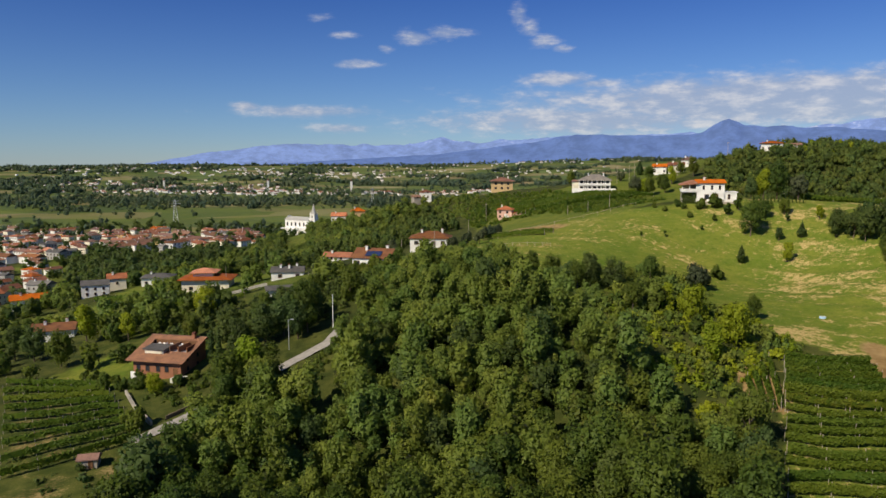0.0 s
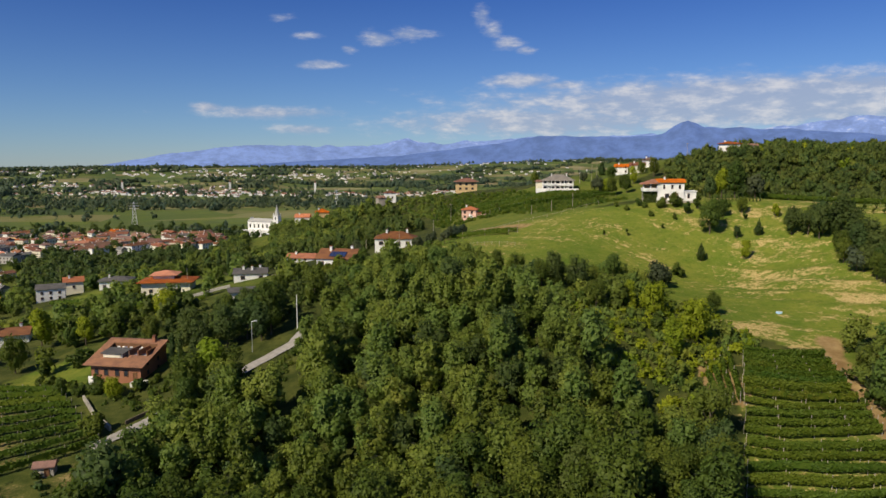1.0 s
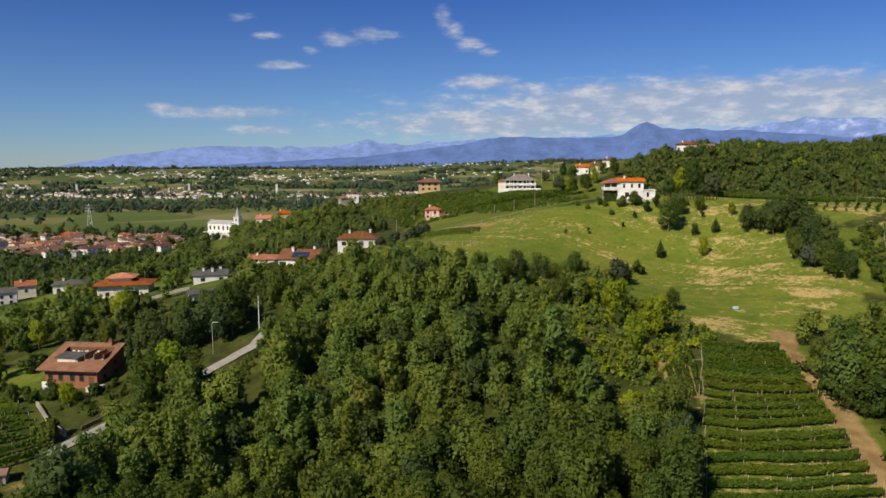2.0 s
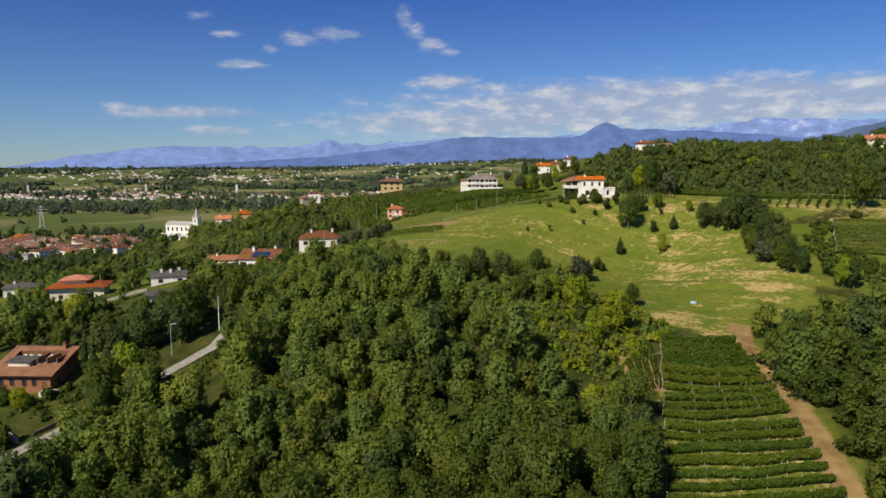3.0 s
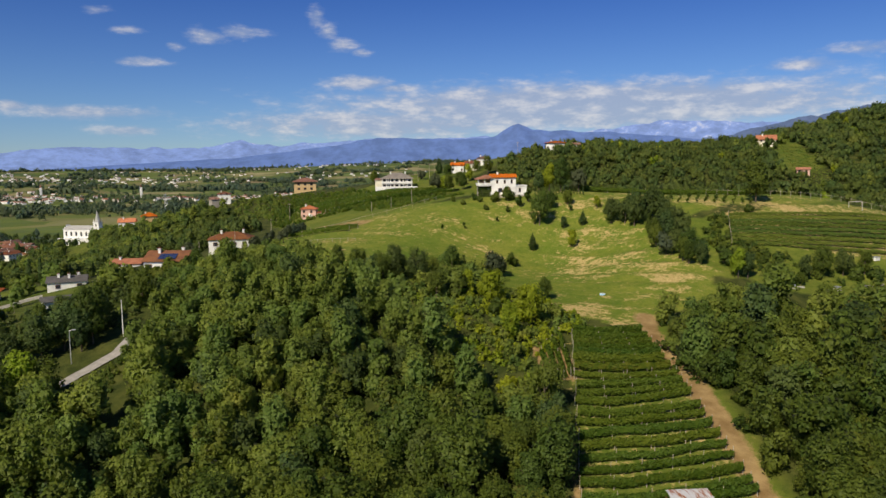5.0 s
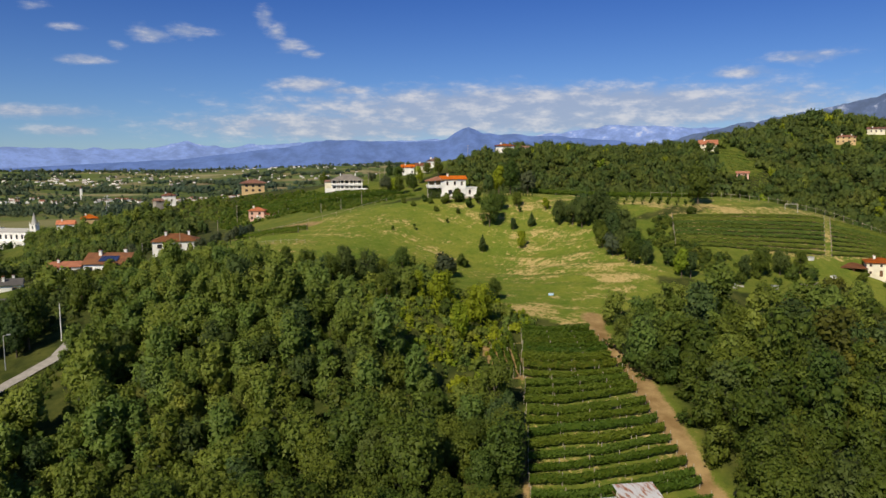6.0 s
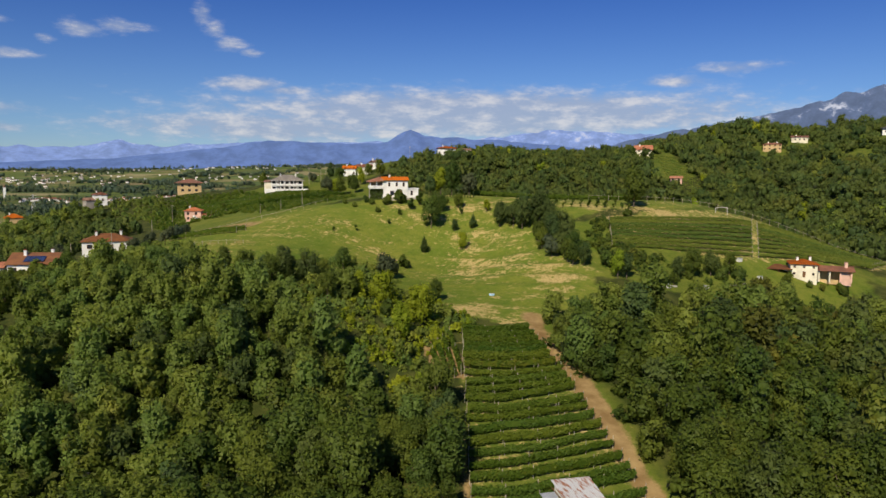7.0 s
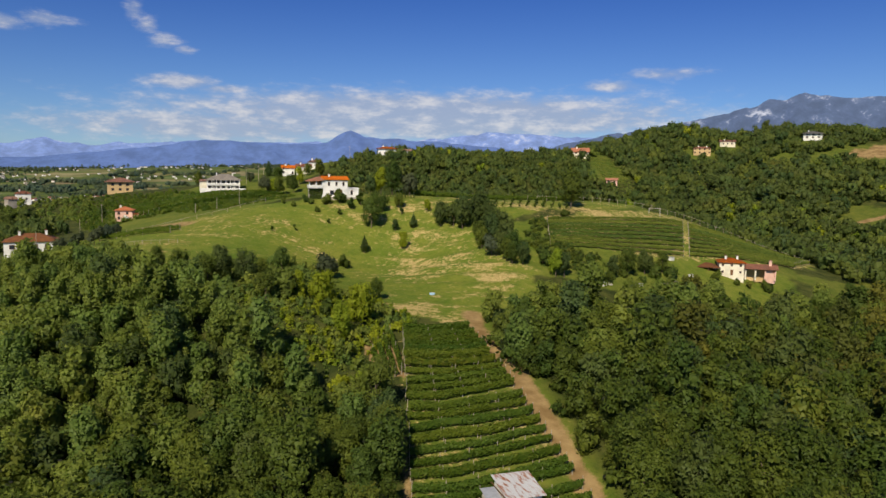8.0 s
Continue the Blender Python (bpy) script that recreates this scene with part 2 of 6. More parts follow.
def foliage(name, deep, light, warm, scale=0.35):
    """Leaves: two greens mixed tree by tree and clump by clump, a few yellowing, light coming through them."""
    mat, n = surface(name)
    p = place(n)
    tree = n.add("ShaderNodeObjectInfo").outputs["Random"]
    leaf = n.add("ShaderNodeNewGeometry").outputs["Random Per Island"]
    patch = n.noise(p, scale, 3)
    tint = n.add("ShaderNodeAttribute", {"attribute_name": "tint"}).outputs["Fac"]
    tree = n.math("FRACT", n.math("ADD", tree, n.math("ADD", tint, 1.0)))
    f = n.math("ADD", n.math("MULTIPLY", leaf, 0.28), n.math("ADD", n.math("MULTIPLY", tree, 0.45), n.math("MULTIPLY", patch, 0.4)))
    col = n.mix(n.span(f, 0.2, 1.1), (*deep, 1), (*light, 1))
    col = n.mix(n.math("MULTIPLY", n.span(n.math("FRACT", n.math("MULTIPLY", tree, 3.7)), 0.45, 0.9), 0.75), col, n.mix(1.0, col, (0.74, 0.93, 1.22, 1), "MULTIPLY"))
    turn = n.span(n.math("ADD", n.math("FRACT", n.math("MULTIPLY", tree, 7.31)), n.math("MULTIPLY", patch, 0.5)), 1.16, 1.5)
    col = n.mix(n.math("MULTIPLY", turn, 0.8), col, (*warm, 1))
    bulge = n.add("ShaderNodeAttribute", {"attribute_name": "bulge"}).outputs["Vector"]
    turned = n.add("ShaderNodeVectorTransform", {"convert": ("VECTOR", "OBJECT", "WORLD")}, Vector=bulge).outputs[0]
    leaf_way = n.add("ShaderNodeVectorMath", {"operation": "SCALE"}, i0=n.add("ShaderNodeNewGeometry").outputs["Normal"])
    leaf_way.inputs["Scale"].default_value = 0.70
    way = n.add("ShaderNodeVectorMath", {"operation": "NORMALIZE"}, i0=n.add("ShaderNodeVectorMath", {"operation": "ADD"}, i0=turned, i1=leaf_way.outputs[0]).outputs[0]).outputs[0]
    diff = n.add("ShaderNodeBsdfPrincipled", None, Base_Color=col, Roughness=0.6, Normal=way)
    diff.inputs["Specular IOR Level"].default_value = 0.22
    thru = n.add("ShaderNodeBsdfTranslucent", None, Color=n.mix(1.0, col, (1.0, 1.12, 0.60, 1), "MULTIPLY"))
    both = n.add("ShaderNodeMixShader", None, i0=0.46, i1=diff.outputs[0], i2=thru.outputs[0])
    n.add("ShaderNodeOutputMaterial", None, Surface=both.outputs[0])
    return mat


def ground_material():
    mat, n = surface("ground")
    p = place(n)
    cover = n.add("ShaderNodeAttribute", {"attribute_name": "cover"})
    part_of = n.add("ShaderNodeSeparateColor", None, Color=cover.outputs["Color"])
    dry, lush, earth = part_of.outputs[0], part_of.outputs[1], part_of.outputs[2]
    big, mid, fine = n.noise(p, 0.03, 4), n.noise(p, 0.22, 5, 0.6), n.noise(p, 2.6, 4, 0.65)
    # rough ground under trees and hedges
    col = n.mix(n.span(mid, 0.35, 0.7), (0.032, 0.044, 0.010, 1), (0.085, 0.092, 0.022, 1))
    grass = n.mix(n.span(n.math("ADD", n.math("MULTIPLY", mid, 0.6), n.math("MULTIPLY", big, 0.5)), 0.35, 0.75), (0.082, 0.140, 0.012, 1), (0.190, 0.205, 0.030, 1))
    grass = n.mix(n.math("MULTIPLY", n.span(fine, 0.45, 0.75), 0.45), grass, (0.22, 0.20, 0.07, 1))
    grass = n.mix(n.math("MULTIPLY", n.span(n.noise(p, 0.85, 6, 0.72), 0.48, 0.68), 0.55), grass, (0.060, 0.098, 0.012, 1))
    col = n.mix(lush, col, grass)
    hay = n.mix(n.span(fine, 0.3, 0.7), (0.30, 0.215, 0.080, 1), (0.56, 0.435, 0.185, 1))
    at = n.add("ShaderNodeSeparateXYZ", None, Vector=p)
    along = n.math("SUBTRACT", n.math("MULTIPLY", at.outputs[0], 0.048), n.math("MULTIPLY", at.outputs[1], 0.051))
    across = n.math("ADD", n.math("MULTIPLY", at.outputs[0], 0.24), n.math("MULTIPLY", at.outputs[1], 0.23))
    mown = n.noise(n.add("ShaderNodeCombineXYZ", None, X=along, Y=across, Z=0.0).outputs[0], 1.0, 5, 0.6)
    dry_f = n.span(n.math("ADD", dry, n.math("ADD", n.math("MULTIPLY", n.math("SUBTRACT", mown, 0.5), 1.3), n.math("MULTIPLY", n.math("SUBTRACT", n.noise(p, 0.75, 6, 0.75), 0.5), 2.6))), 0.42, 0.92)
    col = n.mix(dry_f, col, hay)
    soil = n.mix(n.span(mid, 0.3, 0.7), (0.20, 0.125, 0.052, 1), (0.37, 0.26, 0.12, 1))
    soil_f = n.span(n.math("ADD", earth, n.math("MULTIPLY", n.math("ADD", n.math("SUBTRACT", mid, 0.5), n.math("MULTIPLY", n.math("SUBTRACT", fine, 0.5), 0.9)), 0.8)), 0.35, 0.75)
    col = n.mix(soil_f, col, soil)
    # the patchwork of the far plain
    xyz = n.add("ShaderNodeSeparateXYZ", None, Vector=p)
    bent = n.add("ShaderNodeCombineXYZ", None, X=n.math("ADD", n.math("MULTIPLY", xyz.outputs[0], 0.0050), n.math("MULTIPLY", xyz.outputs[1], 0.0012)),
                 Y=n.math("SUBTRACT", n.math("MULTIPLY", xyz.outputs[1], 0.0085), n.math("MULTIPLY", xyz.outputs[0], 0.0016)), Z=0.0).outputs[0]
    cells = n.add("ShaderNodeTexVoronoi", None, Vector=bent, Scale=1.0, Randomness=0.8)
    pick = n.add("ShaderNodeSeparateColor", None, Color=cells.outputs["Color"]).outputs[0]
    field = n.ramp(pick, (0.0, (0.065, 0.100, 0.038)), (0.26, (0.100, 0.145, 0.045)), (0.46, (0.165, 0.210, 0.065)), (0.60, (0.085, 0.115, 0.042)), (0.72, (0.290, 0.255, 0.120)), (0.86, (0.250, 0.195, 0.11)), (1.0, (0.34, 0.30, 0.16)))
    field = n.mix(n.math("MULTIPLY", mid, 0.35), field, (0.06, 0.09, 0.03, 1))
    far_off = n.math("SQRT", n.math("ADD", n.math("POWER", xyz.outputs[0], 2.0), n.math("POWER", xyz.outputs[1], 2.0)))
    far = n.span(far_off, 760, 980)
    low = n.math("MAXIMUM", n.span(xyz.outputs[2], 30, 8), n.span(far_off, 1100, 1400))
    col = n.mix(n.math("MULTIPLY", n.math("MULTIPLY", far, low), n.math("SUBTRACT", 1.0, n.math("MULTIPLY", lush, 0.85))), col, field)
    finish(n, col, 0.95, fine, 0.6, 0.25, specular=0.1)
    return mat


MAT = {
    "ground": ground_material(),
    "leaf": foliage("leaves_broad", (0.065, 0.101, 0.014), (0.177, 0.211, 0.028), (0.26, 0.23, 0.04)),
    "leaf_hill": foliage("leaves_hillside", (0.090, 0.128, 0.028), (0.190, 0.222, 0.042), (0.25, 0.19, 0.04), 0.05),
    "leaf_pale": foliage("leaves_young", (0.130, 0.182, 0.030), (0.282, 0.320, 0.056), (0.30, 0.26, 0.03)),
    "leaf_dark": foliage("leaves_dark", (0.064, 0.096, 0.022), (0.150, 0.188, 0.044), (0.16, 0.16, 0.04)),
    "leaf_lime": foliage("leaves_yellow_green", (0.215, 0.265, 0.013), (0.40, 0.43, 0.027), (0.42, 0.39, 0.025)),
    "leaf_grey": foliage("leaves_grey_green", (0.055, 0.075, 0.035), (0.13, 0.15, 0.075), (0.14, 0.15, 0.06)),
    "leaf_vine": foliage("leaves_vine", (0.078, 0.134, 0.012), (0.190, 0.230, 0.024), (0.28, 0.25, 0.03), 1.2),
    "leaf_russet": foliage("leaves_russet", (0.094, 0.104, 0.017), (0.215, 0.205, 0.030), (0.27, 0.20, 0.03)),
    # leaves of the plain: distance haze mixed into the greens, paler and bluer
    "leaf_hazed": foliage("leaves_hazed", (0.085, 0.122, 0.076), (0.175, 0.215, 0.115), (0.20, 0.19, 0.10), 0.012),
    "bark": plain_stuff("bark", (0.13, 0.10, 0.07), 0.95, 0, 0.4, 4.0),
    "white": plaster("white_render", (0.86, 0.85, 0.82)),
    "cream": plaster("cream_render", (0.84, 0.78, 0.62)),
    "ochre": plaster("ochre_render", (0.66, 0.47, 0.24)),
    "pink": plaster("pink_render", (0.78, 0.50, 0.40)),
    "grey_wall": plaster("grey_render", (0.45, 0.44, 0.42)),
    "stone": plaster("stone_wall", (0.42, 0.38, 0.32), 0.6),
    "tile": tiles("clay_tiles", (0.33, 0.115, 0.052), (0.19, 0.075, 0.042)),
    "tile_orange": tiles("orange_tiles", (0.55, 0.190, 0.075), (0.40, 0.130, 0.055), 0.80),
    "tile_brown": tiles("brown_tiles", (0.34, 0.160, 0.080), (0.21, 0.100, 0.060), 0.75),
    "roof_pale": tiles("pale_weathered_tiles", (0.46, 0.40, 0.33), (0.34, 0.30, 0.26)),
    "slate": tiles("grey_roof", (0.20, 0.19, 0.18), (0.13, 0.125, 0.12)),
    "glass": plain_stuff("window_glass", (0.03, 0.035, 0.045), 0.12, 0.0, 0.2),
    "wood": plain_stuff("brown_wood", (0.17, 0.085, 0.04), 0.7, 0, 0.35, 6.0),
    "pole": plain_stuff("post_wood", (0.38, 0.33, 0.26), 0.85, 0, 0.3, 3.0),
    "brick": plaster("brick_red_wall", (0.34, 0.15, 0.085), 0.7),
    "concrete": plain_stuff("concrete", (0.52, 0.49, 0.44), 0.9, 0, 0.15, 2.0),
    "asphalt": plain_stuff("lane_asphalt", (0.30, 0.28, 0.26), 0.95, 0, 0.15, 1.0),
    "steel": plain_stuff("zinc", (0.62, 0.63, 0.65), 0.45, 0.6, 0.1, 2.0),
    "solar": plain_stuff("solar_cells", (0.025, 0.04, 0.11), 0.15, 0.0, 0.2, 1.0),
}


# ---------------------------------------------------------------- mesh helpers
def mesh_from(name, verts, faces, mat, smooth=False):
    me = bpy.data.meshes.new(name)
    me.from_pydata(verts, [], faces)
    me.materials.append(mat)
    if smooth:
        me.shade_smooth()
    return me


def soup(name, verts, size, mat, bulge=None):
    """A mesh of loose faces with size corners each, from an array of corners; bulge: which way each corner's leafage swells."""
    verts = np.asarray(verts, dtype=np.float32).reshape(-1, 3)
    count = len(verts) // size
    me = bpy.data.meshes.new(name)
    me.vertices.add(len(verts))
    me.vertices.foreach_set("co", verts.ravel())
    me.loops.add(len(verts))
    me.loops.foreach_set("vertex_index", np.arange(len(verts), dtype=np.int32))
    me.polygons.add(count)
    me.polygons.foreach_set("loop_start", np.arange(0, len(verts), size, dtype=np.int32))
    me.update(calc_edges=True)
    me.materials.append(mat)
    if bulge is not None:
        me.attributes.new("bulge", "FLOAT_VECTOR", "POINT").data.foreach_set("vector", np.asarray(bulge, dtype=np.float32).ravel())
    return me


def part(name, bm, mat, parent, label=""):
    """A bmesh, or a mesh, as one object under a thing or a part."""
    if isinstance(bm, bmesh.types.BMesh):
        me = bpy.data.meshes.new(name)
        bm.normal_update()
        bm.to_mesh(me)
        bm.free()
        me.materials.append(mat)
    else:
        me = bm
    ob = new(name, me)
    ob.parent = parent
    return tagged(ob, label)


def thing(name, x, y, z, turn, label, category, group="", kind=""):
    ob = new(name)
    ob.empty_display_size = 0.5
    ob.matrix_world = pose(x, y, z, 0, 0, turn)
    return tagged(ob, label, category, group, kind)


def box(bm, x0, x1, y0, y1, z0, z1):
    v = [bm.verts.new((x, y, z)) for z in (z0, z1) for y in (y0, y1) for x in (x0, x1)]
    for f in ((0, 2, 3, 1), (4, 5, 7, 6), (0, 1, 5, 4), (2, 6, 7, 3), (0, 4, 6, 2), (1, 3, 7, 5)):
        bm.faces.new([v[i] for i in f])
    return bm


def boxes(*dims):
    bm = bmesh.new()
    for d in dims:
        box(bm, *d)
    return bm


def tube(bm, a, b, ra, rb, sides=6):
    a, b = Vector(a), Vector(b)
    q = (b - a).to_track_quat("Z", "Y")
    ring = []
    for end, r in ((a, ra), (b, rb)):
        ring.append([bm.verts.new(end + q @ Vector((r * math.cos(2 * math.pi * i / sides), r * math.sin(2 * math.pi * i / sides), 0))) for i in range(sides)])
    for i in range(sides):
        j = (i + 1) % sides
        bm.faces.new((ring[0][i], ring[0][j], ring[1][j], ring[1][i]))
    bm.faces.new(ring[1])
    bm.faces.new(ring[0][::-1])
    return bm


# ---------------------------------------------------------------- ground
def build_ground():
    """One sheet, fine where it is seen from near, out to the horizon."""
    angles = np.concatenate([np.linspace(-44, 74, 300), np.linspace(74, 316, 64)[1:-1]])
    radii = np.concatenate([[0.0], np.linspace(12, 60, 18), np.geomspace(61, 520, 210)[1:], np.geomspace(520, 4950, 95)[1:]])
    a, r = np.meshgrid(np.radians(angles), radii[1:])
    x, y = r * np.sin(a), r * np.cos(a)
    z = ground_at(x, y)
    na = len(angles)
    verts = np.concatenate([[[0, 0, gz(0, 0)]], np.stack([x, y, z], -1).reshape(-1, 3)])
    faces = [(0, 1 + j, 1 + (j + 1) % na) for j in range(na)]
    for i in range(len(radii) - 2):
        o = 1 + i * na
        faces += [(o + j, o + na + j, o + na + (j + 1) % na, o + (j + 1) % na) for j in range(na)]
    me = mesh_from("ground", verts.tolist(), faces, MAT["ground"], True)
    X, Y, Z = verts[:, 0], verts[:, 1], verts[:, 2]
    real_x, real_y = X, Y
    X, Y = X + 7 * (ripple(X, Y, 5.5) - 0.5), Y + 7 * (ripple(X + 90, Y, 5.5) - 0.5)
    lush = inside(X, Y, MEADOW) * 1.0
    lush = np.maximum(lush, 0.8 * (np.hypot((X - 145) / 34, (Y - 150) / 17) < 1))
    lush = np.maximum(lush, 0.6 * (np.hypot(X, Y) > 250) * (X > 90) * (ripple(X, Y, 60) > 0.45))
    lush = np.maximum(lush, inside(X, Y, VINEYARD) * 0.68)
    lush = np.maximum(lush, inside(X, Y, HILL_VINES) * 0.9)
    ring = np.hypot(X, Y)
    lush = np.maximum(lush, (ring > 1000) * (ring < 1500) * (X < 60) * (X > -1100) * 0.5 * np.clip((ripple(X, Y, 260) - 0.25) * 4, 0, 1))
    lush = np.maximum(lush, 0.75 * (X > 15) * (X < 115) * (Y > 235) * (Y < 400))
    open_land = np.clip((ripple(X, Y, 38) - 0.35) * 3, 0, 1) * (~inside(X, Y, WOOD_WEST)) * (~inside(X, Y, WOOD_EAST))
    lush = np.maximum(lush, 0.75 * open_land * (X < 40) * np.clip((Y - 185) / 60, 0.15, 1))
    lush = np.maximum(lush, 0.9 * (np.hypot(X - 180, Y - 140) < 26))
    lush = np.maximum(lush, 0.6 * (np.hypot((X + 76) / 22, (Y - 163) / 14) < 1))
    up, along = 0.69 * X + 0.72 * Y, 0.72 * X - 0.69 * Y
    dry = 0.20 * inside(X, Y, MEADOW) * (0.2 + 1.0 * ripple(X, Y, 24))
    dry = np.maximum(dry, 0.60 * inside(X, Y, MEADOW) * ripple(along / 7, up, 2.4))
    # parched patches: place, half breadth up the slope and along it, strength
    for cx, cy, lu, lv, gain in ((94, 176, 4.2, 13, 0.98), (101, 151, 6.0, 9, 0.90), (98, 163, 12, 17, 0.60), (103, 189, 10, 16, 0.60), (70, 140, 6.0, 8, 0.98), (77, 132, 3.5, 7, 0.90),
                                 (139, 194, 6.5, 12, 0.78), (165, 179, 5.0, 17, 1.05), (116, 212, 3.5, 5, 0.95), (31, 240, 5.0, 11, 0.70), (25, 208, 3.0, 11, 0.60), (110, 206, 7, 11, 0.50)):
        du, dv = up - 0.69 * cx - 0.72 * cy, along - 0.72 * cx + 0.69 * cy
        dry = np.maximum(dry, gain * np.exp(-((du / lu) ** 2 + (dv / lv) ** 2) * 0.7))
    dry = dry + 0.20 * np.sin(upslope(X, Y) * 2 * np.pi / 7.5 + 1.0) * (dry > 0.3) * (np.hypot(X - 100, Y - 180) < 42)
    lush = np.maximum(lush, 0.9 * (np.hypot((X + 38) / 9, (Y - 229) / 6) < 1))
    lush = np.maximum(lush, 0.8 * (np.hypot((X - 128) / 13, (Y - 166) / 17) < 1))
    for meadow in GARDEN_MEADOWS:
        lush = np.maximum(lush, 0.95 * inside(X, Y, meadow))
    X, Y = real_x, real_y
    lane = near_line(X, Y, LANE_EARTH) + 1.6 * (ripple(X, Y, 4) - 0.5)
    earth = np.clip(1.2 - lane / 3.0, 0, 1)
    earth = np.maximum(earth, np.clip(1.0 - near_line(X, Y, [(47.5, 95), (43.5, 84), (39, 72)]) / 1.5, 0, 0.62))
    earth = np.maximum(earth, 0.42 * (np.hypot((X - 63) / 11, (Y - 103) / 9) < 1) * ripple(X, Y, 3.5))
    earth = np.maximum(earth, np.clip(1.3 - near_line(X, Y, [(345, 213), (355, 209), (380, 204.5), (420, 198)]) / 3.0, 0, 1))
    earth = np.maximum(earth, 0.46 * inside(X, Y, VALLEY_PLOT) * (0.3 + ripple(X, Y, 5)))
    earth = np.maximum(earth, 0.85 * (np.hypot((X - 508) / 24, (Y - 284) / 16) < 1))
    earth = np.maximum(earth, np.clip(1.25 - near_line(X, Y, [(26, 254), (31, 244), (37, 232)]) / 5.5, 0, 0.72))
    earth = np.maximum(earth, np.clip(1.1 - near_line(X, Y, [(16, 216), (25, 209), (34, 203)]) / 2.6, 0, 0.5))
    earth = np.maximum(earth, 0.80 * (np.hypot((X - 54.5) / 3.4, (Y - 116) / 7.0) < 1))
    lush = np.maximum(lush, np.clip(1.2 - lane / 5, 0, 0.9))
    dry = np.maximum(dry, 0.44 * inside(X, Y, VINEYARD) * (0.4 + ripple(X, Y, 6)))
    dry = np.maximum(dry, 0.58 * inside(X, Y, HILL_VINES))
    cover = np.stack([np.clip(dry, 0, 1), np.clip(lush, 0, 1), earth, np.ones_like(dry)], -1).astype(np.float32)
    att = me.color_attributes.new("cover", "FLOAT_COLOR", "POINT")
    att.data.foreach_set("color", cover.ravel())
    return tagged(new("ground", me), "grassy hillside with meadows, woodland floor and a patchwork plain beyond", "ground", kind="structure")


ground = build_ground()


def ribbon(name, line, width, lift, mat, label, category):
    """A lane that follows the ground."""
    pts = []
    for (x0, y0), (x1, y1) in zip(line, line[1:]):
        k = max(2, int(math.hypot(x1 - x0, y1 - y0) / 1.5))
        pts += [(x0 + (x1 - x0) * i / k, y0 + (y1 - y0) * i / k) for i in range(k)]
    pts.append(line[-1])
    verts, faces = [], []
    for i, (x, y) in enumerate(pts):
        u, v = pts[max(0, i - 2)], pts[min(len(pts) - 1, i + 2)]
        d = Vector((v[0] - u[0], v[1] - u[1])).normalized()
        for s in (-0.5, -0.2, 0.2, 0.5):
            px, py = x - d.y * s * width, y + d.x * s * width
            verts.append((px, py, max(gz(px, py), gz(x, y)) + lift))
        if i:
            o = 4 * i
            faces += [(o + j, o + j - 4, o + j - 3, o + j + 1) for j in range(3)]
    ob = new(name, mesh_from(name, verts, faces, mat, True))
    return tagged(ob, label, category, kind="structure")


ribbon("road", LANE_WEST, 2.9, 0.12, MAT["asphalt"], "narrow pale asphalt lane winding between trees and gardens", "road")


# ---------------------------------------------------------------- mountains, far behind everything
def mountain_range(name, az0, az1, dist, outline, rough, haze, bare, label, seed):
    """A range with its haze painted on: a sheet of relief whose crest follows outline(azimuth) in degrees of height."""
    na, nr = 420, 14
    az = np.linspace(az0, az1, na)
    top = np.array([outline(a) for a in az])
    ridge = sum(rough / k * (ripple(az * k * 1.1 + seed, np.full(na, seed * 1.7), 1.0) - 0.5) * 2 for k in (1, 2.3, 5.1, 11.0))
    top = np.maximum(top + ridge * np.clip(top / 1.5, 0.1, 1), -0.8)
    verts = []
    for i in range(nr):
        k = i / (nr - 1)
        r = dist - 420 * (1 - k)
        side = (ripple(az * 1.3 + 7 * seed + 5 * k, np.full(na, k * 6.0), 1.0) - 0.5) * 0.35 * k * (1 - k) * 2
        h = 85 + dist * np.tan(np.radians(top)) * np.clip(k ** 0.8 + side, 0, 1.0) - 95 * (1 - k)
        verts += [(r * math.sin(radians(a)), r * math.cos(radians(a)), z) for a, z in zip(az, h)]
    faces = [(i * na + j, i * na + j + 1, (i + 1) * na + j + 1, (i + 1) * na + j) for i in range(nr - 1) for j in range(na - 1)]
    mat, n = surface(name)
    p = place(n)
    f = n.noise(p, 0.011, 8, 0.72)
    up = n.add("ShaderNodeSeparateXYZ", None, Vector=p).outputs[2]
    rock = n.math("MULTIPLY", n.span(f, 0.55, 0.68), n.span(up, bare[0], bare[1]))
    # distance haze is put into the colour, and the slopes glow faintly with it
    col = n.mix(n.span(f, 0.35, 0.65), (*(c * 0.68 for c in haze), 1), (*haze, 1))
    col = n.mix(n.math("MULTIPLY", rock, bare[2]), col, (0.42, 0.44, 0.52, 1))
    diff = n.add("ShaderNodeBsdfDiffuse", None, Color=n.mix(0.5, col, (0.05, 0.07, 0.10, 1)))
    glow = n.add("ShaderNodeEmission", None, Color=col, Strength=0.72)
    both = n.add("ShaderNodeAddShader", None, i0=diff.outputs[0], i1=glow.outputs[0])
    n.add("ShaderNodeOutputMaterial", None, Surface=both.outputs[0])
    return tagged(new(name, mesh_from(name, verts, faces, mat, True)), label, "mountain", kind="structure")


def skyline(azimuths, heights):
    return lambda a: float(np.interp(a, azimuths, heights))


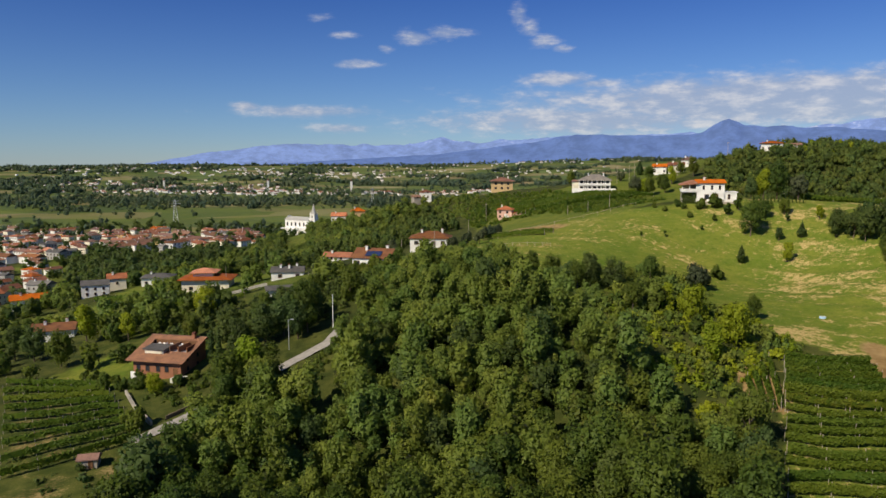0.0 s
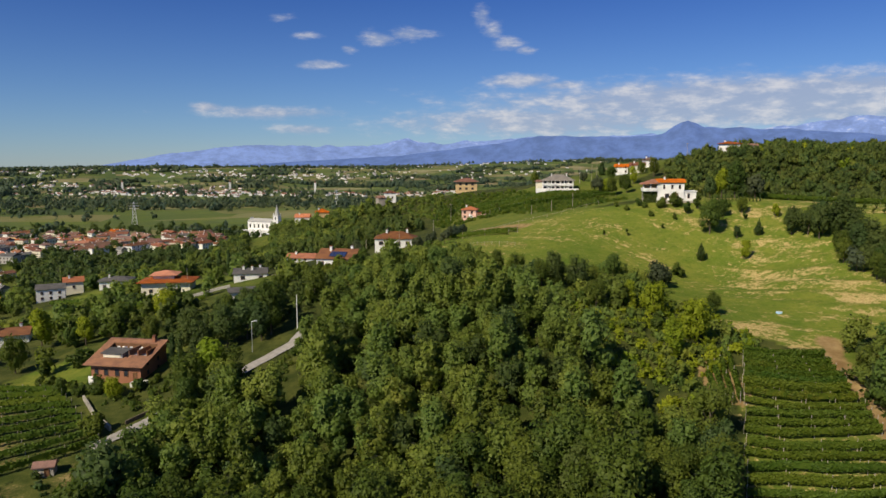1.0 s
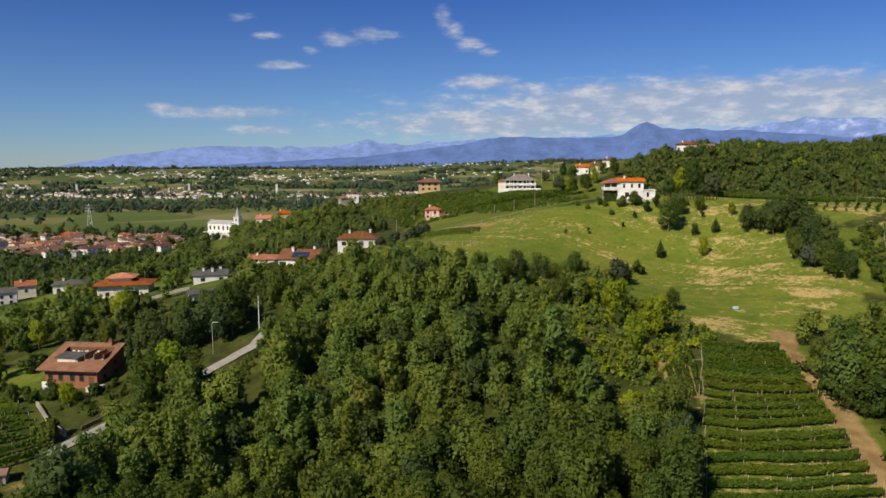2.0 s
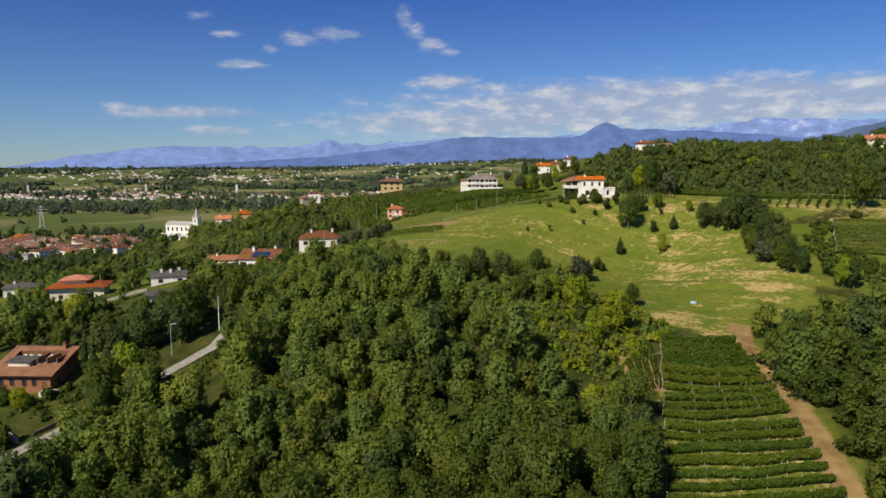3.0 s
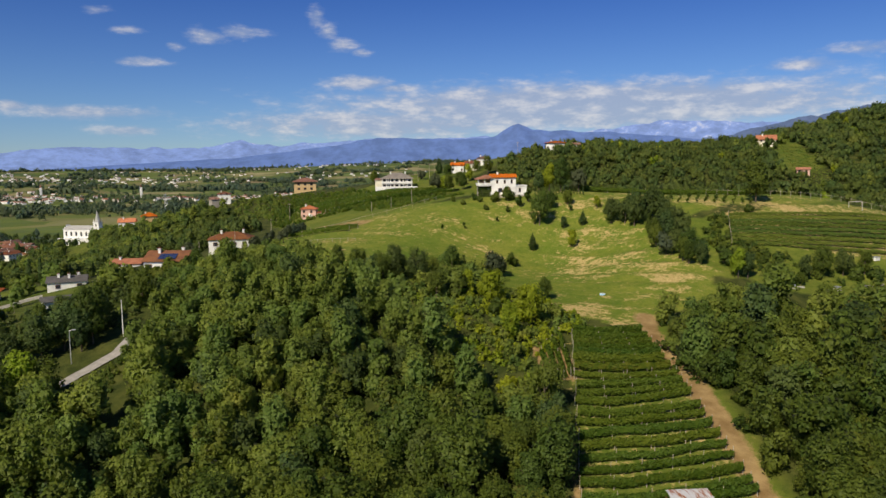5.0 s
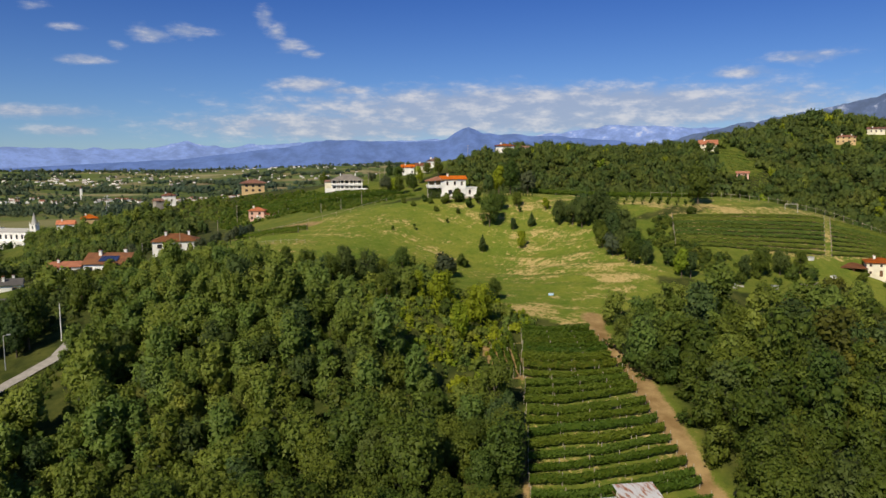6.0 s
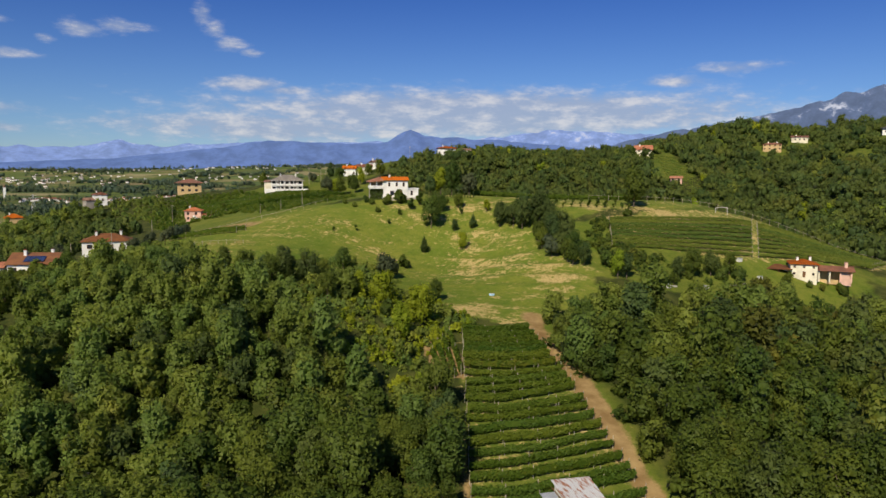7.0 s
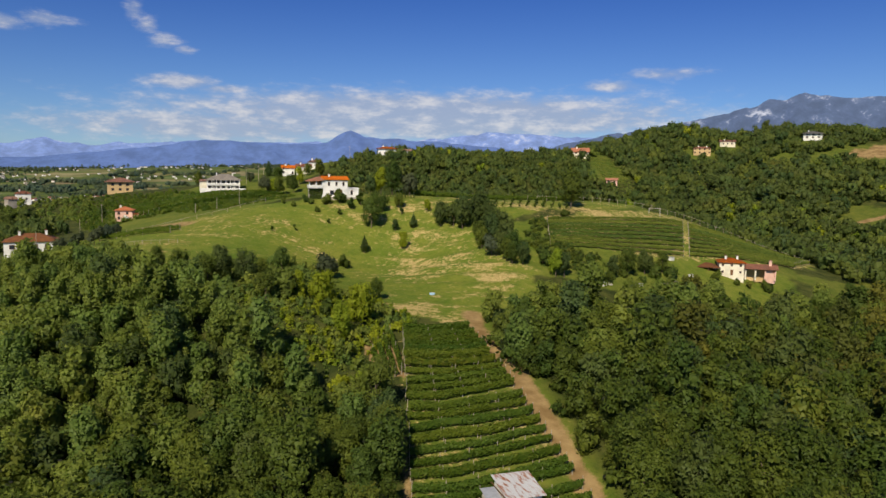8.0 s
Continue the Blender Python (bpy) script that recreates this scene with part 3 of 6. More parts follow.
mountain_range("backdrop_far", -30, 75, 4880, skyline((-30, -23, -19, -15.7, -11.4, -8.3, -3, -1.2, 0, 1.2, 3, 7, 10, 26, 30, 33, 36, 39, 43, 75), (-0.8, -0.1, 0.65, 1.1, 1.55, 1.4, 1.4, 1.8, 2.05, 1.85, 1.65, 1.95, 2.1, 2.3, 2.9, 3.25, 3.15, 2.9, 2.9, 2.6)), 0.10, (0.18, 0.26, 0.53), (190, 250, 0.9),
               "pale blue snow-streaked mountain range with painted haze", 3)
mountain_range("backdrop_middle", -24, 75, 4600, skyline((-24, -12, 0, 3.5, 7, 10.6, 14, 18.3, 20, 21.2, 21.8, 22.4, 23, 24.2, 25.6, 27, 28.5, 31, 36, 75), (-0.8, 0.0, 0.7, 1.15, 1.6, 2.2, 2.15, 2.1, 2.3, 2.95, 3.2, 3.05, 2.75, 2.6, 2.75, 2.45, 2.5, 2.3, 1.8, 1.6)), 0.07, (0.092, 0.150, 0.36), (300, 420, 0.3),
               "mountains painted hazy blue with one pointed peak", 11)
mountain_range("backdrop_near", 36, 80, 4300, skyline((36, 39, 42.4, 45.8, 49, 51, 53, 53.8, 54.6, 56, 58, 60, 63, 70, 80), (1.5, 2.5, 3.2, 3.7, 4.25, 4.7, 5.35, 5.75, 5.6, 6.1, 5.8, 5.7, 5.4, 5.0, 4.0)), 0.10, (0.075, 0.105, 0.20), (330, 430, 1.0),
               "rocky massif painted hazy grey-blue with pale scree faces", 23)


# ---------------------------------------------------------------- trees
rng = np.random.default_rng(7)


def unit(v):
    return v / np.maximum(np.linalg.norm(v, axis=-1, keepdims=True), 1e-9)


def ball_quads(k=2):
    """A ball of loose quads, six sides of k x k."""
    out = []
    g = np.linspace(-1, 1, k + 1)
    for axis, s in itertools.product(range(3), (-1, 1)):
        for i, j in itertools.product(range(k), range(k)):
            q = np.zeros((4, 3))
            q[:, axis] = s
            q[:, (axis + 1) % 3] = [g[i], g[i + 1], g[i + 1], g[i]]
            q[:, (axis + 2) % 3] = [g[j], g[j], g[j + 1], g[j + 1]]
            out.append(unit(q) if s > 0 else unit(q)[::-1])
    return np.array(out)


BALL, BALL_FAR = ball_quads(2), ball_quads(1)


def sprigs(points, normals, size, r, loose=0.58):
    """Leaf clumps, a drooping triangle each, at points and facing roughly along normals."""
    k = len(points)
    nrm = unit(normals + r.normal(0, loose, (k, 3)))
    t = unit(np.cross(nrm, r.normal(0, 1, (k, 3))))
    b = np.cross(nrm, t)
    s = size * r.uniform(0.6, 1.35, (k, 1))
    w = s * r.uniform(0.55, 0.95, (k, 1))
    droop = -0.25 * s * np.array([0, 0, 1.0])
    return np.stack([points - t * s * 0.7 - b * w, points + t * s + droop, points - t * s * 0.7 + b * w], 1)


def halves(quads):
    """Quads cut into triangles."""
    return np.concatenate([quads[:, (0, 1, 2)], quads[:, (0, 2, 3)]])


def crown_faces(seed, width, height, base, lobes, leaves, size, shape="round", ball=BALL, heart=0.66):
    """Corners of a crown: lobes in an uneven outline, leaf clumps over each and a dim core inside."""
    r = np.random.default_rng(seed)
    centres, radii = [], []
    for i in range(lobes):
        k = (i + 0.5) / lobes
        if shape == "round":
            u = r.uniform(-0.75, 1)
            reach = width * 0.5 * math.sqrt(max(0.05, 1 - (u * 0.85) ** 2)) * r.uniform(0.35, 0.72)
            z = base + (height - base) * (0.45 + 0.38 * u)
            rad = width * r.uniform(0.15, 0.26)
        elif shape == "spire":
            z = base + (height - base) * (0.08 + 0.84 * k)
            reach = width * 0.08
            rad = width * 0.5 * (1 - abs(k - 0.35) ** 1.5 * 0.9) * r.uniform(0.8, 1.0)
        else:
            z = base + (height - base) * (0.1 + 0.8 * k)
            reach = width * 0.32 * (1 - k) * r.uniform(0.4, 1)
            rad = width * 0.5 * (1.08 - k) * r.uniform(0.55, 0.8)
        a = i * 2.4 + r.uniform(-0.5, 0.5)
        centres.append((reach * math.cos(a), reach * math.sin(a), z))
        radii.append(rad)
    centres, radii = np.array(centres), np.array(radii)
    tall = 1.35 if shape != "round" else 1.22
    which = r.choice(lobes, leaves, p=radii ** 2 / (radii ** 2).sum())
    n = unit(r.normal(0, 1, (leaves, 3)) + np.array([0, 0, 0.25]))
    pts = centres[which] + n * radii[which][:, None] * r.uniform(0.64, 1.20, (leaves, 1)) * np.array([1, 1, tall])
    gap = np.linalg.norm((pts[:, None] - centres[None]) / np.array([1, 1, tall]), axis=-1) / radii[None]
    gap[np.arange(leaves), which] = 9
    keep = gap.min(1) > 0.66
    leaf = sprigs(pts[keep], n[keep], size, r)
    middle = np.array([0, 0, base + (height - base) * 0.42])
    leaf_way = unit(0.50 * n[keep] + 0.75 * unit(pts[keep] - middle) + np.array([0, 0, 0.30]))
    core = (ball[None] * (radii * heart)[:, None, None, None] * np.array([1, 1, tall]) + centres[:, None, None]).reshape(-1, 4, 3)
    core_way = np.repeat(ball[None], lobes, 0).reshape(-1, 4, 3)
    core = core + r.normal(0, 0.05 * width / 6, core.shape)
    return np.concatenate([leaf, halves(core)]), np.concatenate([np.repeat(leaf_way[:, None], 3, 1), halves(core_way)])


def trunk_mesh(name, seed, height, girth, spread, bare=0.35):
    r = random.Random(seed)
    bm = bmesh.new()
    lean = Vector((r.uniform(-0.4, 0.4), r.uniform(-0.4, 0.4), height * 0.55))
    tube(bm, (0, 0, -1.2), lean * 0.5, girth, girth * 0.75)
    tube(bm, lean * 0.5, lean, girth * 0.75, girth * 0.5)
    for i in range(5):
        a = i * 1.26 + r.uniform(-0.3, 0.3)
        start = lean * r.uniform(bare, 1.0)
        end = start + Vector((math.cos(a) * spread * r.uniform(0.5, 0.9), math.sin(a) * spread * r.uniform(0.5, 0.9), height * r.uniform(0.12, 0.3)))
        tube(bm, start, end, girth * 0.38, girth * 0.12, 5)
    me = bpy.data.meshes.new(name)
    bm.normal_update()
    bm.to_mesh(me)
    bm.free()
    me.materials.append(MAT["bark"])
    return me


KINDS = {}


def tree_kind(kind, count, width, height, base, lobes, leaves, size, mat, shape="round"):
    made = []
    for i in range(count):
        seed = 100 * len(KINDS) + i + 1
        r = random.Random(seed)
        w, h = width * r.uniform(0.85, 1.18), height * r.uniform(0.88, 1.12)
        faces, ways = crown_faces(seed, w, h, base, lobes, leaves, size, shape, BALL_FAR if leaves > 1000 else BALL)
        crown = soup("crown", faces, 3, MAT[mat], ways)
        made.append((trunk_mesh("trunk", seed, h, 0.16 * width / 5, w * 0.42), crown))
    KINDS[kind] = made


tree_kind("broad", 9, 7.0, 10.8, 1.2, 22, 3100, 0.25, "leaf")
tree_kind("locust", 5, 6.0, 12.0, 1.4, 22, 3100, 0.24, "leaf")
tree_kind("dark", 4, 6.5, 10.0, 1.0, 19, 2500, 0.26, "leaf_dark")
tree_kind("lime", 3, 6.0, 9.0, 0.8, 17, 2400, 0.26, "leaf_lime")
tree_kind("grey", 3, 4.5, 5.5, 0.8, 10, 950, 0.30, "leaf_grey")
tree_kind("cypress", 2, 1.9, 12.0, 0.3, 9, 1000, 0.28, "leaf_dark", "spire")
tree_kind("conifer", 2, 5.0, 11.0, 0.6, 10, 1000, 0.36, "leaf_dark", "cone")
tree_kind("bush", 4, 2.6, 2.4, 0.0, 7, 600, 0.23, "leaf")
tree_kind("young", 3, 2.2, 3.4, 0.7, 6, 420, 0.23, "leaf")
LABELS = {
    "broad": ("broadleaved tree with a dense green crown", "tree"), "locust": ("tall leafy woodland tree with feathery green foliage", "tree"),
    "dark": ("dark green broadleaved tree with a heavy crown", "tree"), "lime": ("yellow-green tree in early autumn leaf", "tree"),
    "grey": ("small grey-green olive or willow tree", "tree"), "cypress": ("slender dark cypress tree", "cypress"), "conifer": ("dark pointed conifer tree in the open", "conifer"),
    "bush": ("rounded green shrub on the grass", "shrub"), "young": ("small young tree standing in the meadow", "tree"),
}
tree_count = itertools.count()


def tree(kind, x, y, scale=1.0, group="", label="", sink=0.0, stretch=1.0):
    i = next(tree_count)
    r = random.Random(i * 31 + 5)
    trunk, crown = KINDS[kind][r.randrange(len(KINDS[kind]))]
    name = {"bush": "shrub", "cypress": "cypress_tree", "conifer": "conifer_tree"}.get(kind, "tree")
    ob = thing(name, x, y, gz(x, y) - sink, r.uniform(0, 360), label or LABELS[kind][0], LABELS[kind][1], group)
    s = scale * r.uniform(0.9, 1.1)
    ob.scale = (s, s, s * stretch * r.uniform(0.92, 1.1))
    part("trunk", trunk, None, ob)
    part("crown", crown, None, ob)
    return ob


def scatter(poly, spacing, seed, jitter=0.42, keep=lambda x, y: True):
    r = random.Random(seed)
    xs, ys = [p[0] for p in poly], [p[1] for p in poly]
    out = []
    y, row = min(ys), 0
    while y < max(ys):
        x = min(xs) + (row % 2) * spacing / 2
        while x < max(xs):
            px, py = x + r.uniform(-jitter, jitter) * spacing, y + r.uniform(-jitter, jitter) * spacing
            if inside(np.array([px]), np.array([py]), poly)[0] and keep(px, py):
                out.append((px, py))
            x += spacing
        y += spacing * 0.87
        row += 1
    return out


# ---------------------------------------------------------------- buildings
def roof_mesh(w, d, h, rise, over=0.5, shape="gable", thick=0.18):
    """A roof with eaves and thickness; the ridge runs along x."""
    bm = bmesh.new()
    x, y = w / 2 + over, d / 2 + over
    inset = 0.0 if shape == "gable" else min(y, x - 0.4)
    lo = [(-x, -y, h), (x, -y, h), (x, y, h), (-x, y, h)]
    top = [(-x + inset, 0, h + rise), (x - inset, 0, h + rise)]
    v = [bm.verts.new((a, b, c + thick)) for a, b, c in lo + top]
    u = [bm.verts.new(p) for p in lo]
    for f in ((0, 1, 5, 4), (2, 3, 4, 5)):
        bm.faces.new([v[i] for i in f])
    bm.faces.new((v[1], v[2], v[5]))
    bm.faces.new((v[3], v[0], v[4]))
    bm.faces.new(u[::-1])
    for i in range(4):
        j = (i + 1) % 4
        bm.faces.new((u[i], u[j], v[j], v[i]))
    return bm


def wall_mesh(w, d, h, rise=0.0, depth=2.5):
    """Outer walls with gable ends under the roof."""
    bm = bmesh.new()
    x, y = w / 2, d / 2
    lo = [bm.verts.new(p) for p in ((-x, -y, -depth), (x, -y, -depth), (x, y, -depth), (-x, y, -depth))]
    hi = [bm.verts.new(p) for p in ((-x, -y, h), (x, -y, h), (x, y, h), (-x, y, h))]
    bm.faces.new((lo[0], lo[1], hi[1], hi[0]))
    bm.faces.new((lo[2], lo[3], hi[3], hi[2]))
    if rise:
        a, b = bm.verts.new((-x, 0, h + rise)), bm.verts.new((x, 0, h + rise))
        bm.faces.new((lo[1], lo[2], hi[2], b, hi[1]))
        bm.faces.new((lo[3], lo[0], hi[0], a, hi[3]))
        bm.faces.new((hi[0], hi[1], b, a))
        bm.faces.new((hi[2], hi[3], a, b))
    else:
        bm.faces.new((lo[1], lo[2], hi[2], hi[1]))
        bm.faces.new((lo[3], lo[0], hi[0], hi[3]))
        bm.faces.new(hi)
    bm.faces.new(lo[::-1])
    return bm


def window(parent, x, y, z, w=0.9, h=1.3, side="front", rim="wood", name="window"):
    """A framed window, or a door, set on a wall, with its pane sunk in the frame."""
    f, t = 0.10, 0.10
    bm = boxes((-w / 2, -w / 2 + f, -t, 0, 0, h), (w / 2 - f, w / 2, -t, 0, 0, h), (-w / 2 + f, w / 2 - f, -t, 0, h - f, h), (-w / 2 + f, w / 2 - f, -t * 1.6, 0, 0, f))
    ob = part(name, bm, MAT[rim], parent)
    ob.matrix_basis = pose(x, y, z, 0, 0, {"front": 0, "right": 90, "back": 180, "left": -90}[side])
    part("pane" if name == "window" else "panel", boxes((-w / 2 + f, w / 2 - f, -0.03, 0, f, h - f)), MAT["glass" if name == "window" else "wood"], ob)
    return ob


def chimney(parent, x, y, z0, z1, size=0.7, wall="white"):
    s = size / 2
    ob = part("chimney", boxes((x - s, x + s, y - s, y + s, z0, z1), (x - s * 1.3, x + s * 1.3, y - s * 1.3, y + s * 1.3, z1, z1 + 0.12)), MAT[wall], parent)
    part("chimney_cap", boxes((x - s, x + s, y - s, y + s, z1 + 0.32, z1 + 0.45), (x - s, x - s * 0.6, y - s, y - s * 0.6, z1 + 0.12, z1 + 0.32), (x + s * 0.6, x + s, y + s * 0.6, y + s, z1 + 0.12, z1 + 0.32)), MAT["tile"], ob)


def house(x, y, turn, w, d, h, rise, label, shape="gable", wall="white", tile="tile", windows=(), doors=(), chimneys=1, over=0.6, name="house", group="", z=None):
    ob = thing(name, x, y, gz(x, y) if z is None else z, turn, label, "house", group)
    part("wall", wall_mesh(w, d, h, rise * 0.92 if shape == "gable" else 0), MAT[wall], ob)
    roof = part("roof", roof_mesh(w, d, h, rise, over, shape), MAT[tile], ob)
    for i in range(chimneys):
        cx = (-0.22, 0.28, 0.05)[i % 3] * w
        chimney(roof, cx, d * (-0.12, 0.15, -0.2)[i % 3], h + rise * 0.4, h + rise + 0.7)
    for side, along, z0, ww, hh in windows:
        px, py = {"front": (along, -d / 2), "right": (w / 2, along), "back": (along, d / 2), "left": (-w / 2, along)}[side]
        window(ob, px, py, z0, ww, hh, side)
    for side, along, z0, ww, hh in doors:
        px, py = {"front": (along, -d / 2), "right": (w / 2, along), "back": (along, d / 2), "left": (-w / 2, along)}[side]
        window(ob, px, py, z0, ww, hh, side, name="door")
    return ob


def grid(side, xs, zs, w=0.9, h=1.3):
    return [(side, a, b, w, h) for a in xs for b in zs]


def wing(parent, name, x0, x1, y0, y1, z0, z1, mat):
    return part(name, boxes((x0, x1, y0, y1, z0, z1)), MAT[mat], parent)


# white hilltop villa: main block, loggia wing with its own gable, low annexe
villa = house(87.2, 231, -14, 9.8, 9.0, 5.9, 1.1, "white rendered hilltop villa with an orange tiled roof and a loggia", "gable", "white", "tile_orange",
              grid("front", (-2.6, 0.4, 3.2), (3.8,), 0.8, 1.4) + [("front", -1.4, 0.2, 1.6, 2.0)], [("front", 1.8, 0.0, 1.8, 2.5)], 1, name="villa")
ivy = np.random.default_rng(3)
ivy_at = np.stack([ivy.uniform(-10.2, -4.9, 900), ivy.uniform(-3.75, -3.4, 900), ivy.uniform(-2.0, 2.9, 900)], -1)
part("loggia_base", boxes((-10.2, -4.8, -3.4, 3.0, -2.5, 2.9)), MAT["stone"], villa)
part("ivy", soup("ivy", sprigs(ivy_at, np.tile((0.0, -1.0, 0.1), (900, 1)), 0.3, ivy), 3, MAT["leaf_dark"]), None, villa, "dense ivy over the loggia's base")
part("loggia_floor", boxes((-10.5, -4.8, -4.6, 3.2, 2.9, 3.2), (-10.5, -4.8, -4.7, -4.55, 3.2, 4.0), (-10.6, -10.45, -4.7, 3.0, 3.2, 4.0)), MAT["white"], villa)
part("loggia_back", boxes((-10.0, -4.8, 1.2, 3.0, 3.2, 5.6)), MAT["ochre"], villa)
for px in (-10.2, -7.6, -5.1):
    part("pillar", boxes((px - 0.2, px + 0.2, -4.5, -4.1, 3.2, 5.5)), MAT["white"], villa)
bm = bmesh.new()
rv = [bm.verts.new(p) for p in ((-11.3, -5.3, 5.2), (-4.3, -5.3, 5.7), (-4.3, 4.0, 5.7), (-11.3, 4.0, 5.2), (-6.2, -5.3, 6.9), (-6.2, 4.0, 6.9), (-11.3, -5.3, 5.45), (-11.3, 4.0, 5.45))]
for f in ((6, 4, 5, 7), (4, 1, 2, 5), (0, 1, 4, 6), (2, 3, 7, 5), (3, 2, 1, 0), (0, 6, 7, 3)):
    bm.faces.new([rv[i] for i in f])
part("loggia_roof", bm, MAT["tile_orange"], villa)
part("annexe", boxes((4.8, 9.4, -4.0, 3.5, -2.5, 2.9), (4.8, 9.7, -4.3, 3.8, 2.9, 3.15)), MAT["white"], villa)
window(villa, 6.6, -4.0, 0.7, 0.9, 1.6)
for k, (px, py) in enumerate(((-4.9, -5.6), (-1.0, -5.4), (2.9, -5.6))):
    part("buttress", boxes((px - 0.35, px + 0.35, py, -4.4, -2.5, 0.9 - 0.2 * k)), MAT["white"], villa)
part("terrace", boxes((-5.0, 9.8, -5.6, -4.52, -2.5, -0.15)), MAT["stone"], villa)
villa.scale = (0.85, 0.9, 0.97)

# long white house with a columned veranda
x, y = 78, 363
# windows oversized: their dark glass stands in for shade behind the columns
manor = house(x, y, -13, 18, 12, 6.2, 3.4, "large white house with a pale hipped roof and a columned veranda", "hip", "white", "roof_pale", grid("front", (-7.2, -3.6, 0.0, 3.6, 7.2), (3.8, 0.5), 3.0, 2.3), (), 2, 1.2, "villa")
part("veranda_floor", boxes((-9.5, 9.5, -9.0, -6.04, 3.4, 3.75), (-9.5, 9.5, -9.05, -8.9, 3.75, 4.6)), MAT["white"], manor)
part("veranda_base", boxes((-13.0, 12.5, -10.6, -10.2, -2.5, 1.7)), MAT["white"], manor, "low white garden wall in front")
for px in (-9.0, -6.4, -3.9, -1.3, 1.3, 3.9, 6.4, 9.0):
    part("column", boxes((px - 0.28, px + 0.28, -8.9, -8.40, -1.5, 6.1)), MAT["white"], manor)
part("veranda_roof", boxes((-10.4, 10.4, -9.6, -5.0, 6.1, 6.3)), MAT["roof_pale"], manor)
part("side_wing", boxes((-13.5, -9.52, -4, 4, -2.5, 5.4)), MAT["cream"], manor)
part("side_roof", boxes((-14.0, -9.52, -4.6, 4.6, 5.4, 5.75), (-13.4, -9.52, -2.6, 2.6, 5.75, 6.5)), MAT["tile"], manor)
manor.scale = (0.84, 0.84, 0.86)

# the other houses on the slope
house(39, 467, -5, 14, 11, 5.6, 2.4, "ochre house with a broad brown hipped roof and balconies", "hip", "ochre", "tile", grid("front", (-4, 0, 4), (0.5, 3.4), 1.6, 1.5), (), 2, 1.4, z=gz(39, 467) + 1.6)
pink = house(30, 338, -14, 7.0, 6.5, 4.2, 1.5, "small pink rendered house with a red tiled roof", "hip", "pink", "tile_orange", grid("front", (-2, 1.4), (2.5, 0.4), 1.0, 1.2), (), 1)
part("lean_to", boxes((3.77, 8.2, -2.5, 3, -2.5, 2.6)), MAT["pink"], pink)
part("lean_to_roof", boxes((3.77, 8.7, -3, 3.4, 2.6, 2.95)), MAT["tile_orange"], pink)
stair = part("outdoor_stair", boxes((0.3, 4.1, -5.2, -5.0, -2.5, 0.4)), MAT["white"], pink)
for i in range(9):
    part("step", boxes((0.3 + 0.42 * i, 0.72 + 0.42 * i, -4.98, -3.3, -2.5, 2.4 - 0.3 * i)), MAT["white"], stair)
house(-4.4, 257, -3, 14.5, 10, 3.0, 2.2, "white bungalow with a brown tiled roof and chimneys", "hip", "white", "tile_brown", grid("front", (-5, 1.2, 4.6), (0.9,), 1.5, 1.3), [("front", -2.0, 0.0, 1.6, 2.1)], 2, 0.5, z=gz(-4.4, 257) + 0.9)
solar = house(-20.5, 214, -16, 11.5, 10, 3.9, 2.5, "house with a red-brown tiled roof carrying solar panels", "gable", "white", "tile_brown", grid("front", (-4, 4), (1.9,), 1.2, 1.3) + [("right", 0, 1.9, 1.2, 1.3)], (), 2, 0.5, z=gz(-20.5, 214) - 0.2)
for i in range(4):
    bm = bmesh.new()
    px = -1.9 + 1.25 * i
    sl = 2.5 / 5.9
    pv = [bm.verts.new((px + a, b, 3.9 + 0.18 + (b + 5.9) * sl + c)) for c in (0.06, 0.14) for a, b in ((0, -4.6), (1.18, -4.6), (1.18, -2.0), (0, -2.0))]
    for f in ((4, 5, 6, 7), (0, 1, 5, 4), (1, 2, 6, 5), (2, 3, 7, 6), (3, 0, 4, 7)):
        bm.faces.new([pv[j] for j in f])
    part("solar_panel", bm, MAT["solar"], solar, "dark blue solar panel on the roof")
house(-43.4, 290, -8, 11, 7, 1.8, 1.6, "low outbuilding with an orange tiled roof beside a house", "gable", "white", "tile_orange", grid("front", (-2, 2), (0.8,), 0.9, 1.1), (), 1, 0.6)
house(-55, 247, 8, 11, 8, 2.7, 1.5, "low house with a dark grey roof and white wall", "gable", "white", "slate", grid("front", (-2.5, 3.5), (0.9,), 1.4, 1.2), (), 3, 0.4, z=gz(-55, 247) - 0.4)
house(-49, 207, 18, 7, 5, 2.0, 1.0, "small garden shed with a pale grey roof and white gable", "gable", "white", "slate", grid("right", (0,), (0.5,), 1.6, 1.2), (), 0, 0.5, z=gz(-49, 207) - 0.4)
orange = house(-85.5, 253, 6, 16.5, 10, 4.4, 1.6, "house with a bright orange tiled hip roof in two tiers", "hip", "cream", "tile_orange", grid("front", (-5, -1, 3.5), (0.8,), 1.3, 1.3), (), 1, 1.3)
part("upper_storey", boxes((-4.5, 2.5, -3.0, 4.0, 4.3, 6.6)), MAT["cream"], orange)
up = roof_mesh(8.2, 7.4, 6.6, 1.3, 0.7, "hip")
up.transform(Matrix.Translation((-1.0, 0.5, 0)))
part("upper_roof", up, MAT["tile_orange"], orange)

# brown-roofed house below the wood, with a terrace cut into its roof
lodge = thing("house", -62.8, 157.8, gz(-62.8, 157.8) + 0.1, -12, "large brown-roofed house with a sunken roof terrace", "house")


